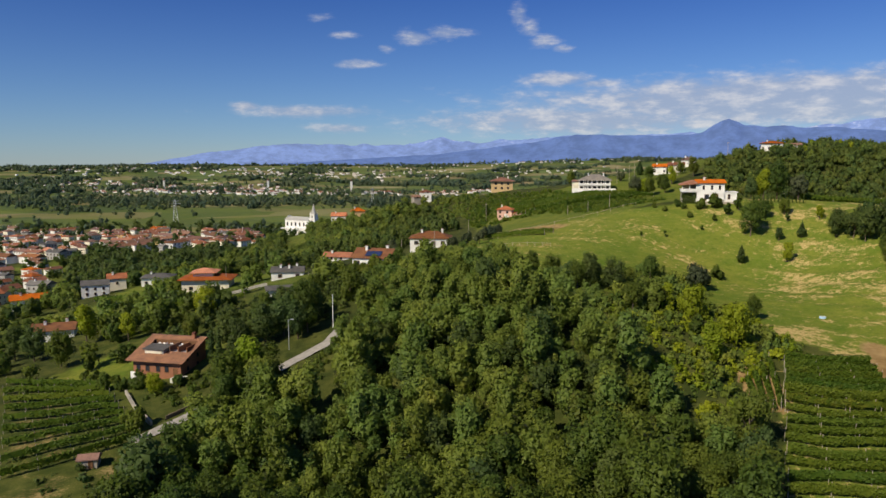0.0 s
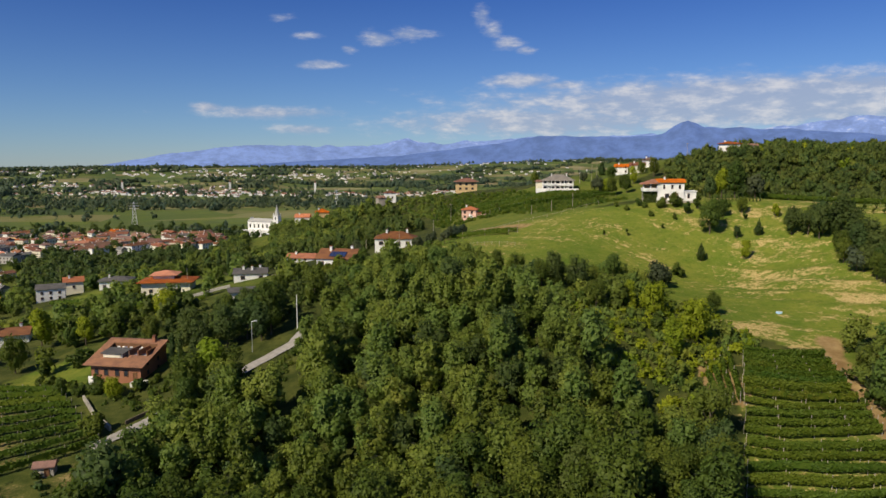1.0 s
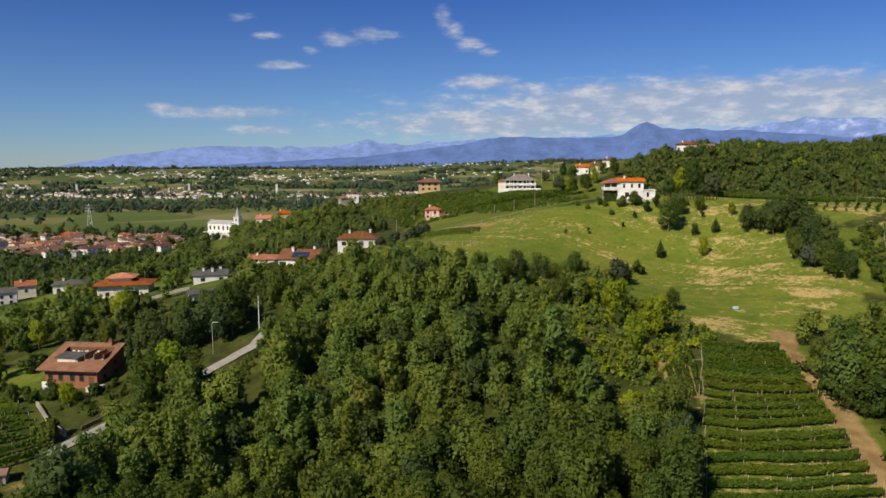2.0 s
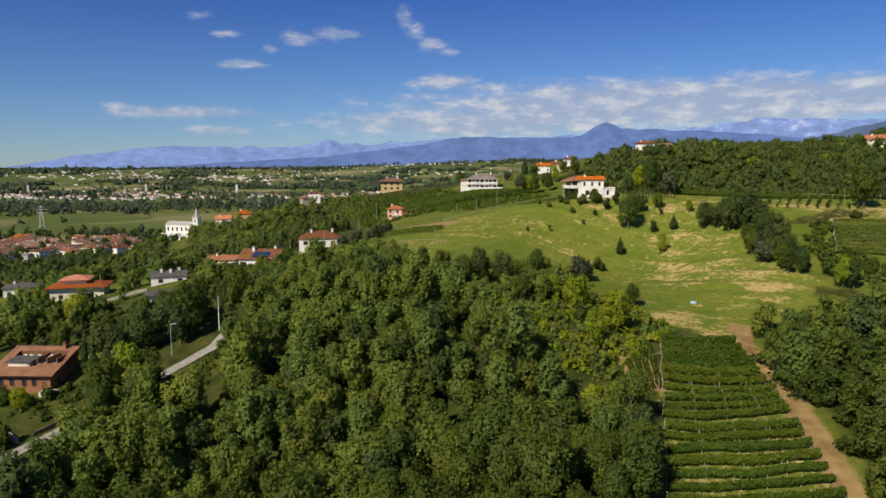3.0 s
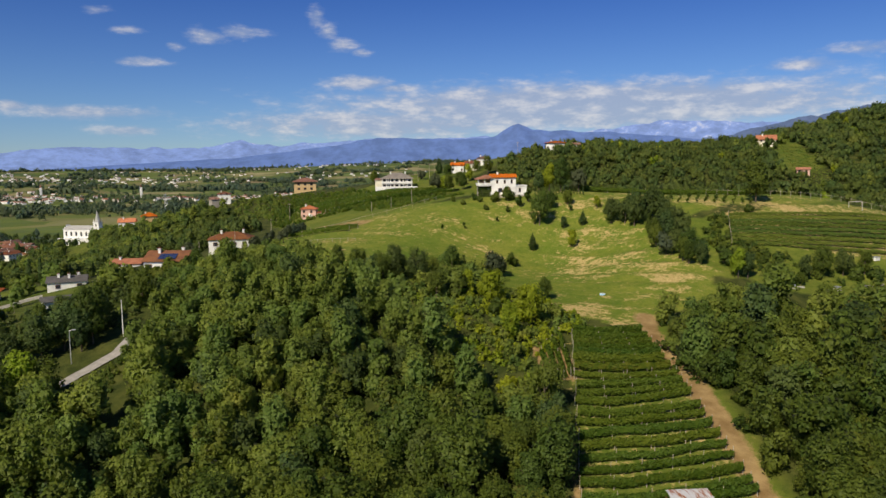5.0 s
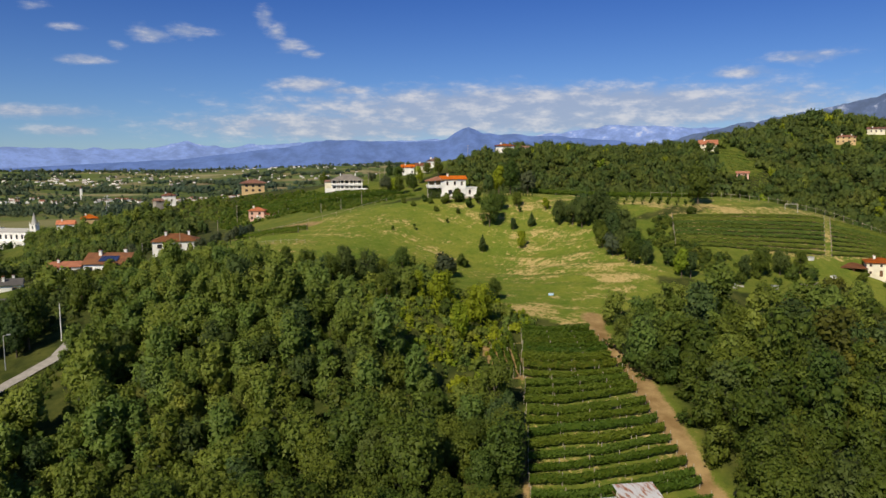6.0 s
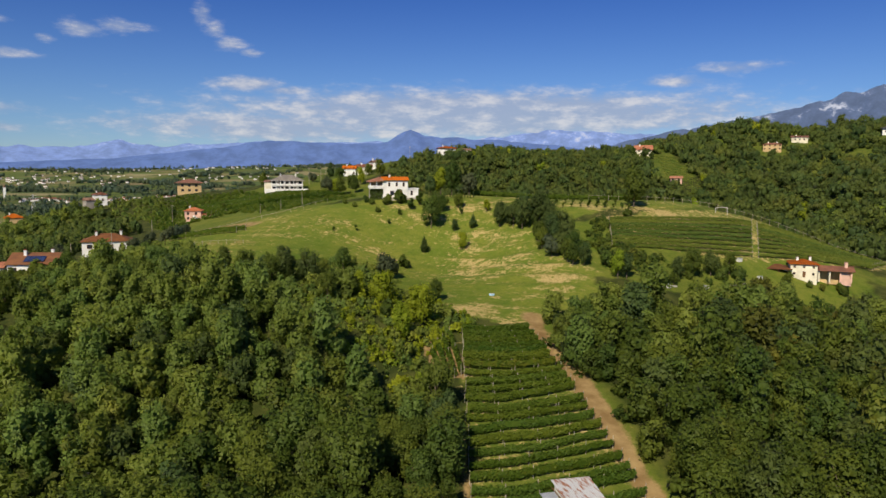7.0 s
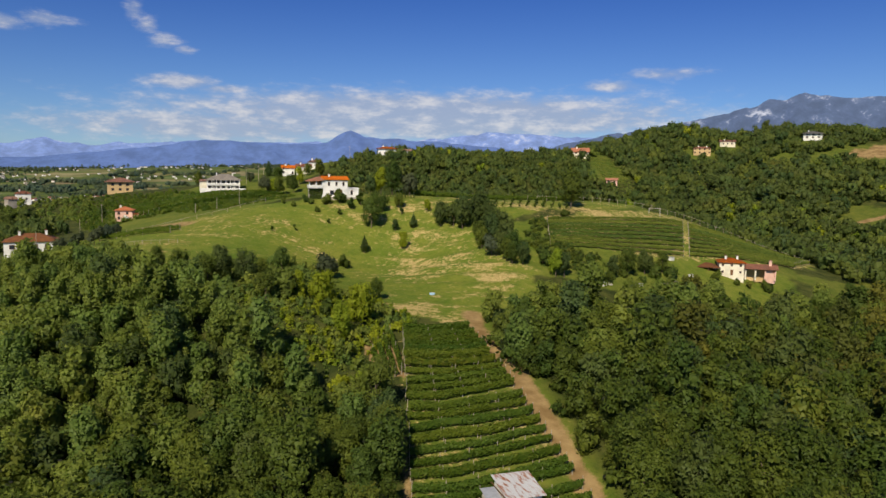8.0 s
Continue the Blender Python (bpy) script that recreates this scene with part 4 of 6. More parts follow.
def slabs(*quads, thick=0.2):
    """Sloping sheets of that thickness: each quad is given by its upper corners."""
    bm = bmesh.new()
    for quad in quads:
        up = [bm.verts.new(p) for p in quad]
        dn = [bm.verts.new((x, y, z - thick)) for x, y, z in quad]
        bm.faces.new(up)
        bm.faces.new(dn[::-1])
        for i in range(4):
            j = (i + 1) % 4
            bm.faces.new((dn[i], dn[j], up[j], up[i]))
    return bm


def slope_piece(x0, x1, y0, y1, foot=4.0, pitch=0.31, eave=-7.8):
    za, zb = foot + (y0 - eave) * pitch, foot + (y1 - eave) * pitch
    return ((x0, y0, za), (x1, y0, za), (x1, y1, zb), (x0, y1, zb))


bm = bmesh.new()
ring = ((-7.2, -6.4), (7.2, -6.4), (7.2, 6.4), (-7.2, 6.4))
lo = [bm.verts.new((x, y, -2.5)) for x, y in ring]
hi = [bm.verts.new((x, y, z)) for (x, y), z in zip(ring, (4.1, 4.1, 7.0, 7.0))]
peak = [bm.verts.new((x, 4.8, 7.65)) for x in (-7.2, 7.2)]
for f in ((lo[0], lo[1], hi[1], hi[0]), (lo[1], lo[2], hi[2], peak[1], hi[1]), (lo[2], lo[3], hi[3], hi[2]), (lo[3], lo[0], hi[0], peak[0], hi[3])):
    bm.faces.new(f)
part("wall", bm, MAT["brick"], lodge)
part("roof", slabs(slope_piece(-8.7, 8.7, -7.8, -2.6), slope_piece(-8.7, -6.2, -2.6, 3.0), slope_piece(7.0, 8.7, -2.6, 3.0), slope_piece(-8.7, 8.7, 3.0, 5.0), ((-8.7, 5.0, 7.97), (8.7, 5.0, 7.97), (8.7, 8.2, 6.6), (-8.7, 8.2, 6.6))), MAT["tile_brown"], lodge)
part("ridge_tiles", tube(bmesh.new(), (-8.75, 5.0, 7.95), (8.75, 5.0, 7.95), 0.16, 0.16, 6), MAT["tile"], lodge)
part("terrace_floor", boxes((-6.3, 7.1, -2.7, 3.1, 5.0, 5.4)), MAT["concrete"], lodge)
part("terrace_wall", boxes((-6.2, 7.0, 2.85, 3.02, 5.4, 7.1)), MAT["wood"], lodge)
for px in (1.6, 4.2, 6.85):
    part("parapet", boxes((px, px + 0.3, -2.8, 2.84, 5.4, 6.9)), MAT["tile_brown"], lodge)
dormer = part("roof_dormer", boxes((-5.0, 0.7, -4.2, -0.4, 5.0, 6.3)), MAT["grey_wall"], lodge, "grey flat-roofed dormer")
part("dormer_roof", slabs(((-5.5, -4.7, 6.4), (1.2, -4.7, 6.4), (1.2, 0.2, 6.75), (-5.5, 0.2, 6.75))), MAT["slate"], dormer)
part("dormer_blind", boxes((-4.8, 0.2, -4.34, -4.21, 5.2, 6.2)), MAT["cream"], dormer)
for side, along, z0, ww, hh in grid("front", (-5.6, -2.8, 0.4, 3.0), (1.0,), 1.3, 1.7) + grid("right", (-3, 2), (0.8, 3.2), 1.0, 1.2):
    window(lodge, *((along, -6.4) if side == "front" else (7.2, along)), z0, ww, hh, side)
window(lodge, 5.6, -6.4, 0.0, 1.2, 2.2, name="door")
part("porch_wall", boxes((-7.1, -4.2, -7.9, -7.7, -1.5, 1.1)), MAT["white"], lodge)
part("pool_terrace", boxes((6.0, 9.6, -9.6, -6.8, -2.5, 0.5)), MAT["white"], lodge)
chimney(lodge, 5.2, 4.0, 7.2, 8.9, 0.8, "brick")
lodge.scale = (0.82, 0.82, 0.86)
bpy.context.view_layer.update()


def terrace_chair(x, y, z, turn):
    """A white slatted chair: seat, back and legs."""
    ob = thing("terrace_chair", x, y, z, turn, "white garden chair on the roof terrace", "chair", "chairs on the roof terrace")
    part("seat", boxes((-0.3, 0.3, -0.3, 0.3, 0.40, 0.46)), MAT["white"], ob)
    part("backrest", slabs(((-0.3, 0.25, 0.46), (-0.3, 0.40, 1.0), (0.3, 0.40, 1.0), (0.3, 0.25, 0.46)), thick=0.06), MAT["white"], ob)
    for px in (-0.27, 0.27):
        for py in (-0.27, 0.27):
            part("leg", boxes((px - 0.03, px + 0.03, py - 0.03, py + 0.03, 0, 0.4)), MAT["white"], ob)


for lx, ly, turn in ((-4.4, 1.9, 20), (-3.2, 1.6, -30), (-1.9, 1.9, 50), (-0.6, 1.7, 10), (2.4, 1.8, -20), (3.3, 0.4, 40)):
    spot = lodge.matrix_world @ Vector((lx, ly, 5.4))
    terrace_chair(spot.x, spot.y, spot.z, turn)
house(-116, 206, 20, 11, 8, 3.2, 1.5, "low house with a faded pinkish-brown tiled roof among trees", "gable", "white", "tile_brown", grid("front", (-3, 1), (0.8,), 1.1, 1.2), (), 2, 0.6)
house(-140.4, 280.3, 24, 10, 8, 4.6, 1.6, "white house with a grey metal roof beside a field", "gable", "white", "slate", grid("front", (-3, 0, 3), (0.7, 2.8), 0.9, 1.1), (), 0, 0.35)
house(-137.5, 293, 24, 7, 6, 5.2, 1.8, "narrow house end with an orange tiled roof", "gable", "cream", "tile_orange", grid("front", (0,), (2.8,), 0.9, 1.1), (), 1, 0.5)
house(-122, 298, 10, 12, 9, 3.4, 1.4, "low white house with a grey roof", "hip", "white", "slate", grid("front", (-4, 0, 4), (0.8,), 1.2, 1.2), (), 1, 0.7)
house(-176, 294, 32, 13, 8, 4.4, 1.8, "house with an orange tiled roof and a shaded grey gable", "gable", "white", "tile_orange", grid("front", (-4, 0, 4), (0.7, 2.9), 0.9, 1.1), (), 1, 0.7)

# tower house and neighbours down the northern slope
house(-11.2, 450, 0, 7.6, 6.5, 6.4, 1.4, "tall narrow white house with a brown roof above the trees", "hip", "white", "tile", grid("front", (-1.6, 1.6), (3.0, 6.0), 0.9, 1.3), (), 1, 0.5)
house(-17, 446.5, 20, 4.4, 6, 5.0, 1.4, "pale stone house standing among trees", "gable", "stone", "tile_brown", grid("front", (0,), (4.5,), 0.9, 1.2), (), 0, 0.4)
house(-75, 507, 0, 10, 9, 7.5, 2.4, "white house with an orange roof between dark trees", "gable", "white", "tile_orange", grid("front", (-4, 0, 4), (1.0, 4.5), 1.0, 1.4), (), 1, 0.6)
house(-62, 512, 10, 10, 9, 8.0, 2.4, "house with a bright orange tiled roof behind trees", "hip", "ochre", "tile_orange", grid("front", (-3, 2), (4.5,), 1.0, 1.4), (), 1, 0.6)

# houses on the eastern ridge
house(184, 398, -22, 11, 8, 3.8, 1.2, "white house with a red roof on the ridge line", "hip", "white", "tile_orange", grid("front", (-4.5, -1.5, 1.5, 4.5), (0.6,), 1.0, 1.2), (), 1, 0.9)
house(197, 399, -20, 7.0, 6, 1.9, 1.1, "low white outbuilding on the ridge", "gable", "white", "tile_brown", grid("front", (-2, 2), (1.0,), 1.0, 1.2), (), 0, 0.5)
house(322, 380, -38, 11, 8, 2.2, 3.0, "house with a steep red tiled roof on the wooded ridge", "gable", "cream", "tile_orange", grid("front", (-3, 0, 3), (1.0,), 0.9, 1.2), (), 1, 0.7, z=gz(322, 380) + 1.2)
house(301, 325, -40, 6.4, 5, 2.4, 1.1, "small red-roofed hut with a reddish wall below the wood", "gable", "pink", "tile_orange", grid("front", (-2, 1.5), (0.9,), 1.1, 1.3), (), 0, 0.6)
house(432, 371, -45, 12, 8, 4.4, 1.3, "ochre farmhouse with a tiled roof on the wooded hill", "hip", "ochre", "tile", grid("front", (-5, -1.7, 1.7, 5), (0.8, 3.2), 1.0, 1.2), (), 2, 0.6)
house(465, 375, -48, 11, 7, 2.9, 1.3, "cream house with a tiled roof on the wooded hill", "gable", "cream", "tile", grid("front", (-3, 0, 3), (0.9, 2.8), 1.0, 1.1), (), 1, 0.6)
house(521, 342, -50, 13, 10, 3.8, 2.2, "dark-roofed house with a white lower storey on the hilltop", "hip", "white", "slate", grid("front", (-4, 0, 4), (0.8, 2.9), 1.6, 1.2), (), 1, 1.6)
house(121, 395, -20, 7, 7, 3.9, 1.6, "white house with an orange roof beside a cypress", "gable", "white", "tile_orange", grid("front", (-2.5, 2.5), (0.9, 3.4), 1.0, 1.2), (), 1, 0.6)
house(129, 392, -16, 8, 7, 3.6, 1.6, "cream house with a red tiled roof on the hill road", "gable", "cream", "tile", grid("front", (-2.5, 2.5), (0.9, 3.2), 1.0, 1.2), (), 1, 0.6)
house(140, 404, -22, 8, 7, 3.2, 1.6, "house with a tiled roof half hidden by trees", "hip", "white", "tile", grid("front", (-2.5, 2.5), (0.9, 3.2), 1.0, 1.2), (), 1, 0.6)

# cream farmhouse with a lean-to and a long open wing
farm = house(185.4, 145, -44, 8.2, 7.5, 4.4, 1.3, "cream farmhouse with a red tiled hip roof below vineyards", "hip", "cream", "tile_orange",
             grid("front", (-2.9, 0.0, 2.9), (3.2,), 0.7, 0.8) + grid("front", (-2.9, 2.9), (0.8,), 0.7, 0.8), [("front", 0.1, 0.0, 0.9, 2.0)], 2, 0.6, "farmhouse", z=gz(185.4, 145) - 0.1)
part("porch_wall", boxes((-10.2, -4.32, -1.0, 3.4, -2.5, 2.4)), MAT["cream"], farm)
bm = roof_mesh(7.0, 8.0, 2.4, 1.3, 0.5, "hip")
bm.transform(Matrix.Translation((-7.6, -0.2, 0)))
part("porch_roof", bm, MAT["tile_brown"], farm)
for px in (-10.3, -7.6):
    part("post", boxes((px - 0.12, px + 0.12, -4.1, -3.86, -1.5, 2.5)), MAT["wood"], farm)
part("long_wing", boxes((4.32, 14.8, 0.4, 3.6, -2.5, 2.4)), MAT["ochre"], farm)
bm = roof_mesh(10.6, 6.6, 2.4, 1.4, 0.4, "gable")
bm.transform(Matrix.Translation((9.7, 0.4, 0)))
wing_roof = part("wing_roof", bm, MAT["tile"], farm)
part("wing_room", boxes((11.4, 14.6, -1.9, 0.38, -2.5, 2.4)), MAT["pink"], farm)
chimney(wing_roof, 13.0, -0.3, 3.2, 5.2, 0.9, "pink")
for px in (4.8, 8.0, 11.2, 14.4):
    part("pillar", boxes((px - 0.25, px + 0.25, -2.6, -2.1, -1.5, 2.5)), MAT["cream" if px < 10 else "pink"], farm)
farm.scale = (0.88, 0.88, 0.86)

# tin-roofed barn at the foot of the vineyard
bx, by = 55.4, 74.6
barn = thing("barn", bx, by, gz(bx, by), -12, "small barn with rusty corrugated metal roof beside the vineyard", "barn")
part("wall", boxes((-2.1, 2.1, -2.3, 2.3, -2.0, 2.4)), MAT["white"], barn)


def corrugated(x0, x1, y0, y1, z0, z1, pitch=0.22):
    """A wavy metal sheet that rises from y0 to y1."""
    n = int((x1 - x0) / pitch * 4)
    bm = bmesh.new()
    rows = []
    for y, z in ((y0, z0), (y1, z1)):
        rows.append([bm.verts.new((x0 + (x1 - x0) * i / n, y, z + 0.035 * math.sin(i * math.pi / 2))) for i in range(n + 1)])
    for i in range(n):
        bm.faces.new((rows[0][i], rows[0][i + 1], rows[1][i + 1], rows[1][i]))
    return bm


def rusty():
    mat, n = surface("rusty_tin")
    p = place(n)
    streak = n.add("ShaderNodeMapping", None, Vector=p)
    streak.inputs["Rotation"].default_value = (0, 0, radians(22))
    streak.inputs["Scale"].default_value = (2.2, 0.5, 1)
    f = n.noise(streak.outputs[0], 1.0, 5, 0.65)
    fine = n.noise(p, 9, 3)
    rust = n.span(n.math("ADD", f, n.math("MULTIPLY", fine, 0.15)), 0.56, 0.70)
    col = n.mix(rust, n.mix(fine, (0.46, 0.47, 0.50, 1), (0.62, 0.62, 0.63, 1)), (0.30, 0.12, 0.055, 1))
    finish(n, col, 0.6, f, 0.2, 0.02, 0.15)
    return mat


MAT["tin"] = rusty()
part("roof", corrugated(-2.5, 2.5, -2.8, 2.6, 2.45, 3.25), MAT["tin"], barn, "rust-streaked corrugated metal sheets")
for k in range(4):
    part("batten", boxes((-2.5 + 1.6 * k, -2.42 + 1.6 * k, -2.75, 2.55, 2.30, 2.40)), MAT["wood"], barn)
part("lean_to_roof", corrugated(-4.4, -2.54, -3.0, 1.2, 1.75, 2.35), MAT["steel"], barn, "pale lean-to sheet")
part("lean_to_wall", boxes((-4.2, -2.12, -2.4, 0.9, -2.0, 1.72)), MAT["concrete"], barn)
part("side_roof", corrugated(-6.2, -4.44, -3.2, -0.2, 1.2, 1.7), MAT["tile"], barn, "dull red side roof")
part("side_wall", boxes((-6.0, -4.22, -2.8, -0.4, -2.0, 1.18)), MAT["stone"], barn)
barn.scale = (1.15, 1.15, 1.1)
part("stovepipe", tube(bmesh.new(), (-5.6, -1.8, 1.0), (-5.6, -1.8, 2.3), 0.16, 0.16, 8), MAT["concrete"], barn)

# little shed in the valley vineyard
house(-61, 116, 12, 3.0, 2.4, 1.5, 0.6, "small shed with a dull red roof among vines", "gable", "stone", "tile", (), [("front", 0.5, 0.0, 0.8, 1.7)], 0, 0.3, "shed")

# white church with a tall spire
church = thing("church", -181, 898, gz(-181, 898) - 4.0, -26, "white church with a tall pointed bell tower above the town", "church")
part("nave", wall_mesh(30, 14, 20.0, 0, 5), MAT["white"], church)
part("nave_roof", roof_mesh(30, 14, 20.0, 3.4, 0.5, "gable"), MAT["grey_wall"], church)
part("aisle", boxes((-16, 14, -13, -7.03, -5, 10.5), (-16.4, 14.4, -13.4, -7.03, 10.5, 11.2)), MAT["white"], church)
part("porch", boxes((-16, 15.2, -17.5, -13.43, -5, 3.0)), MAT["white"], church)
for px in (-12, -7, -2, 3, 8):
    window(church, px, -7.0, 13.2, 2.0, 4.4, rim="cream")
    window(church, px, -13.0, 4.4, 1.8, 4.0, rim="cream")
for px in (-15.0, -9.5, -4.5, 0.5, 5.5, 11.0):
    part("buttress", boxes((px - 0.6, px + 0.6, -14.2, -13.04, -5, 9.0)), MAT["white"], church)
part("facade_gable", boxes((-15.6, -15.03, -5, 5, 20.0, 22.3), (-15.6, -15.03, -2.5, 2.5, 22.3, 24.2)), MAT["white"], church)
tower = part("bell_tower", boxes((16, 22.5, -9, -2.5, -5, 22), (15.6, 22.9, -9.4, -2.1, 22, 22.8), (16.6, 21.9, -8.4, -3.1, 22.8, 27.0), (16.2, 22.3, -8.8, -2.7, 27.0, 27.6)), MAT["white"], church)
window(tower, 19.25, -9.0, 17.0, 2.0, 3.6, rim="cream")
window(tower, 19.25, -8.4, 23.4, 1.6, 2.8, rim="cream")
bm = bmesh.new()
tube(bm, (19.25, -5.75, 27.6), (19.25, -5.75, 39.5), 2.7, 0.12, 8)
part("spire", bm, MAT["grey_wall"], church)
for sx, sy in ((16.9, -8.1), (21.6, -8.1), (16.9, -3.4), (21.6, -3.4)):
    bm = bmesh.new()
    tube(bm, (sx, sy, 27.6), (sx, sy, 31), 0.5, 0.05, 5)
    part("pinnacle", bm, MAT["white"], church)
part("sacristy", boxes((23.5, 31, -6, 5, -5, 9.0)), MAT["white"], church)

church.scale = (1.28, 1.28, 1.12)

# the old town on the plain
PROTO = []
for k, (w, d, h, rise, shape, wall, tile) in enumerate((
        (15, 10, 6.2, 2.4, "gable", "white", "tile"), (19, 10, 6.6, 2.3, "gable", "cream", "tile_orange"), (13, 11, 6.8, 2.2, "hip", "white", "tile_orange"), (22, 10, 6.0, 2.4, "gable", "white", "tile_brown"),
        (12, 9, 8.2, 2.0, "hip", "cream", "tile"), (16, 11, 5.8, 2.4, "gable", "ochre", "tile"), (26, 11, 6.6, 2.4, "gable", "cream", "tile"), (14, 9, 7.0, 2.0, "gable", "grey_wall", "slate"))):
    xs = [(-0.36 + 0.24 * i) * w for i in range(4)]
    words = {"tile": "red clay", "tile_orange": "bright orange", "tile_brown": "weathered brown", "slate": "dull grey"}[tile]
    tone = {"white": "white", "cream": "cream", "ochre": "ochre", "grey_wall": "grey"}[wall]
    PROTO.append(house(-330 - 3 * k, 700 + 26 * k, 10, w, d, h, rise, f"{tone} town house under a {words} tiled roof", shape, wall, tile, grid("front", xs, (1.0, 4.0), 1.1, 1.5), (), 1 + k % 2, 0.6, group="houses of the old town"))
TOWN = [(-606, 1005), (-430, 1012), (-290, 1005), (-240, 900), (-200, 780), (-185, 680), (-200, 615), (-250, 640), (-325, 650), (-335, 600), (-275, 490), (-228, 380), (-258, 330), (-330, 400), (-420, 560), (-520, 760)]
r = random.Random(4)
placed = [(p.location.x, p.location.y) for p in PROTO]
streets = 0
for px, py in scatter(TOWN, 22.5, 8, 0.36):
    if streets > 185 or min(math.hypot(px - a, py - b) for a, b in placed) < 14 or r.random() < 0.12:
        continue
    placed.append((px, py))
    streets += 1
    k = r.choices(range(8), (5, 2.2, 2.2, 5, 3, 2, 2.5, 1.6))[0]
    turn = r.choice((-42, -30, -55, 48, 60, 35, -15, 150)) + r.uniform(-8, 8)
    ob = copy_thing(PROTO[k], pose(px, py, gz(px, py) - 0.3, 0, 0, turn))
    s = r.uniform(0.66, 1.05)
    ob.scale = (s, s, s * r.uniform(0.9, 1.15))


# ---------------------------------------------------------------- single trees and shrubs
MEADOW_TREES = (
    ("broad", 90, 205, 0.86), ("conifer", 83, 194, 0.59), ("conifer", 102, 199, 0.53), ("dark", 96, 200, 0.43), ("lime", 94, 190, 0.60), ("broad", 97, 212, 0.47), ("broad", 103, 212, 0.47),
    ("lime", 110, 205, 0.50), ("young", 59, 208, 0.57), ("young", 66, 208, 0.62), ("young", 78, 211, 0.53), ("bush", 77, 219, 0.70), ("bush", 71, 225, 0.71), ("bush", 77, 225, 0.72),
    ("young", 83, 215, 0.71), ("bush", 101, 217, 0.72), ("young", 102, 208, 0.77), ("lime", 116, 144, 0.78), ("dark", 118, 143, 0.66), ("broad", 157, 188.5, 1.22), ("bush", 148, 180, 1.10),
)
VILLA_GARDEN = (
    ("bush", 82, 224, 1.4), ("bush", 86, 223, 1.5), ("young", 88, 217, 1.22), ("young", 92, 219, 1.24), ("bush", 76, 228, 0.97), ("bush", 69, 230, 0.65), ("dark", 100, 229, 0.75),
    ("lime", 104, 229, 0.92), ("broad", 108, 228, 0.98), ("grey", 114, 226, 1.59), ("broad", 97, 331, 0.80), ("broad", 105, 334, 0.70), ("grey", 93, 341, 1.25),
)
COPSE = (
    ("dark", 109, 194, 0.92), ("dark", 112, 191, 1.02), ("dark", 115, 189, 1.04), ("dark", 113, 187, 0.95), ("dark", 117, 184, 1.0), ("dark", 118, 180, 0.95), ("dark", 116, 175, 0.98), ("broad", 112, 176, 0.66),
    ("dark", 117, 170, 0.98), ("dark", 113, 170, 0.86), ("broad", 110, 171, 0.55), ("dark", 115, 166, 0.8), ("dark", 110, 163, 0.62), ("broad", 113, 160, 0.66), ("dark", 114, 156, 0.66),
    ("broad", 110, 158, 0.55), ("grey", 109, 164, 1.0), ("dark", 112, 153, 0.55), ("broad", 109, 154, 0.5),
)
ORCHARD = (
    ("dark", 135, 143, 0.64), ("broad", 142, 145, 0.66), ("dark", 150, 146, 0.71), ("broad", 158, 147, 0.57), ("lime", 125, 140, 0.44), ("broad", 122, 140, 0.37), ("bush", 159, 144, 1.45), ("bush", 182, 139.5, 0.9), ("bush", 185, 137.5, 0.75), ("bush", 190, 134.5, 1.0), ("bush", 177, 143, 1.1),
    ("dark", 160, 130, 0.85), ("bush", 191, 136, 1.20), ("broad", 131, 140, 0.36), ("bush", 152, 144, 1.41), ("bush", 118, 151, 1.42), ("bush", 128, 150, 0.80),
)
WOOD_EDGE = (
    ("lime", 52, 145, 0.85), ("lime", 56, 132, 0.85), ("lime", 49, 125, 0.80), ("lime", 48, 149, 0.6), ("broad", 65, 146, 0.35), ("bush", 62, 150, 1.2), ("broad", 67, 149, 0.53), ("grey", 64, 174, 1.26), ("bush", 73, 185, 1.35), ("bush", 45, 148, 2.0), ("broad", 40, 146, 0.6), ("bush", 50, 136, 1.6),
    ("broad", 46, 101, 0.8), ("dark", 45, 96, 0.85), ("broad", 47, 106, 0.5), ("locust", 43.5, 91, 0.8), ("broad", 52, 174, 0.56), ("dark", 39, 159, 0.85), ("dark", 34, 161, 0.82), ("dark", 29, 163, 0.75), ("broad", 44, 164, 0.5), ("broad", 22, 172, 0.6), ("dark", 36, 164, 0.7), ("broad", 31, 160, 0.65), ("broad", 26, 166, 0.6), ("conifer", 21, 169, 0.55),
)
GARDENS = (
    ("cypress", -47, 167, 0.74), ("cypress", -53, 157, 0.71), ("cypress", -51, 156, 0.73), ("dark", -50, 161, 1.06), ("lime", -68, 198, 1.0), ("lime", -86, 188, 0.8), ("lime", -100, 193, 1.23),
    ("broad", -74, 149, 0.42), ("lime", -61, 144, 0.50), ("dark", -38, 164, 1.17), ("broad", -32, 163, 1.10), ("dark", -42, 162, 1.17), ("dark", -108, 181, 1.05), ("broad", -96, 172, 0.93),
    ("dark", -115, 184, 0.90), ("dark", -33, 171, 1.0), ("dark", -40, 175, 0.9), ("broad", -24, 179, 0.85), ("broad", -48, 186, 0.6), ("dark", -57, 182, 0.55), ("broad", -35, 190, 0.6), ("bush", -29, 209, 1.7), ("bush", -25, 207, 1.5), ("bush", -20, 206, 1.8), ("bush", -16, 205, 1.5), ("broad", -33, 209, 0.42), ("bush", -37, 212, 1.2), ("broad", -13, 207, 0.5),
)
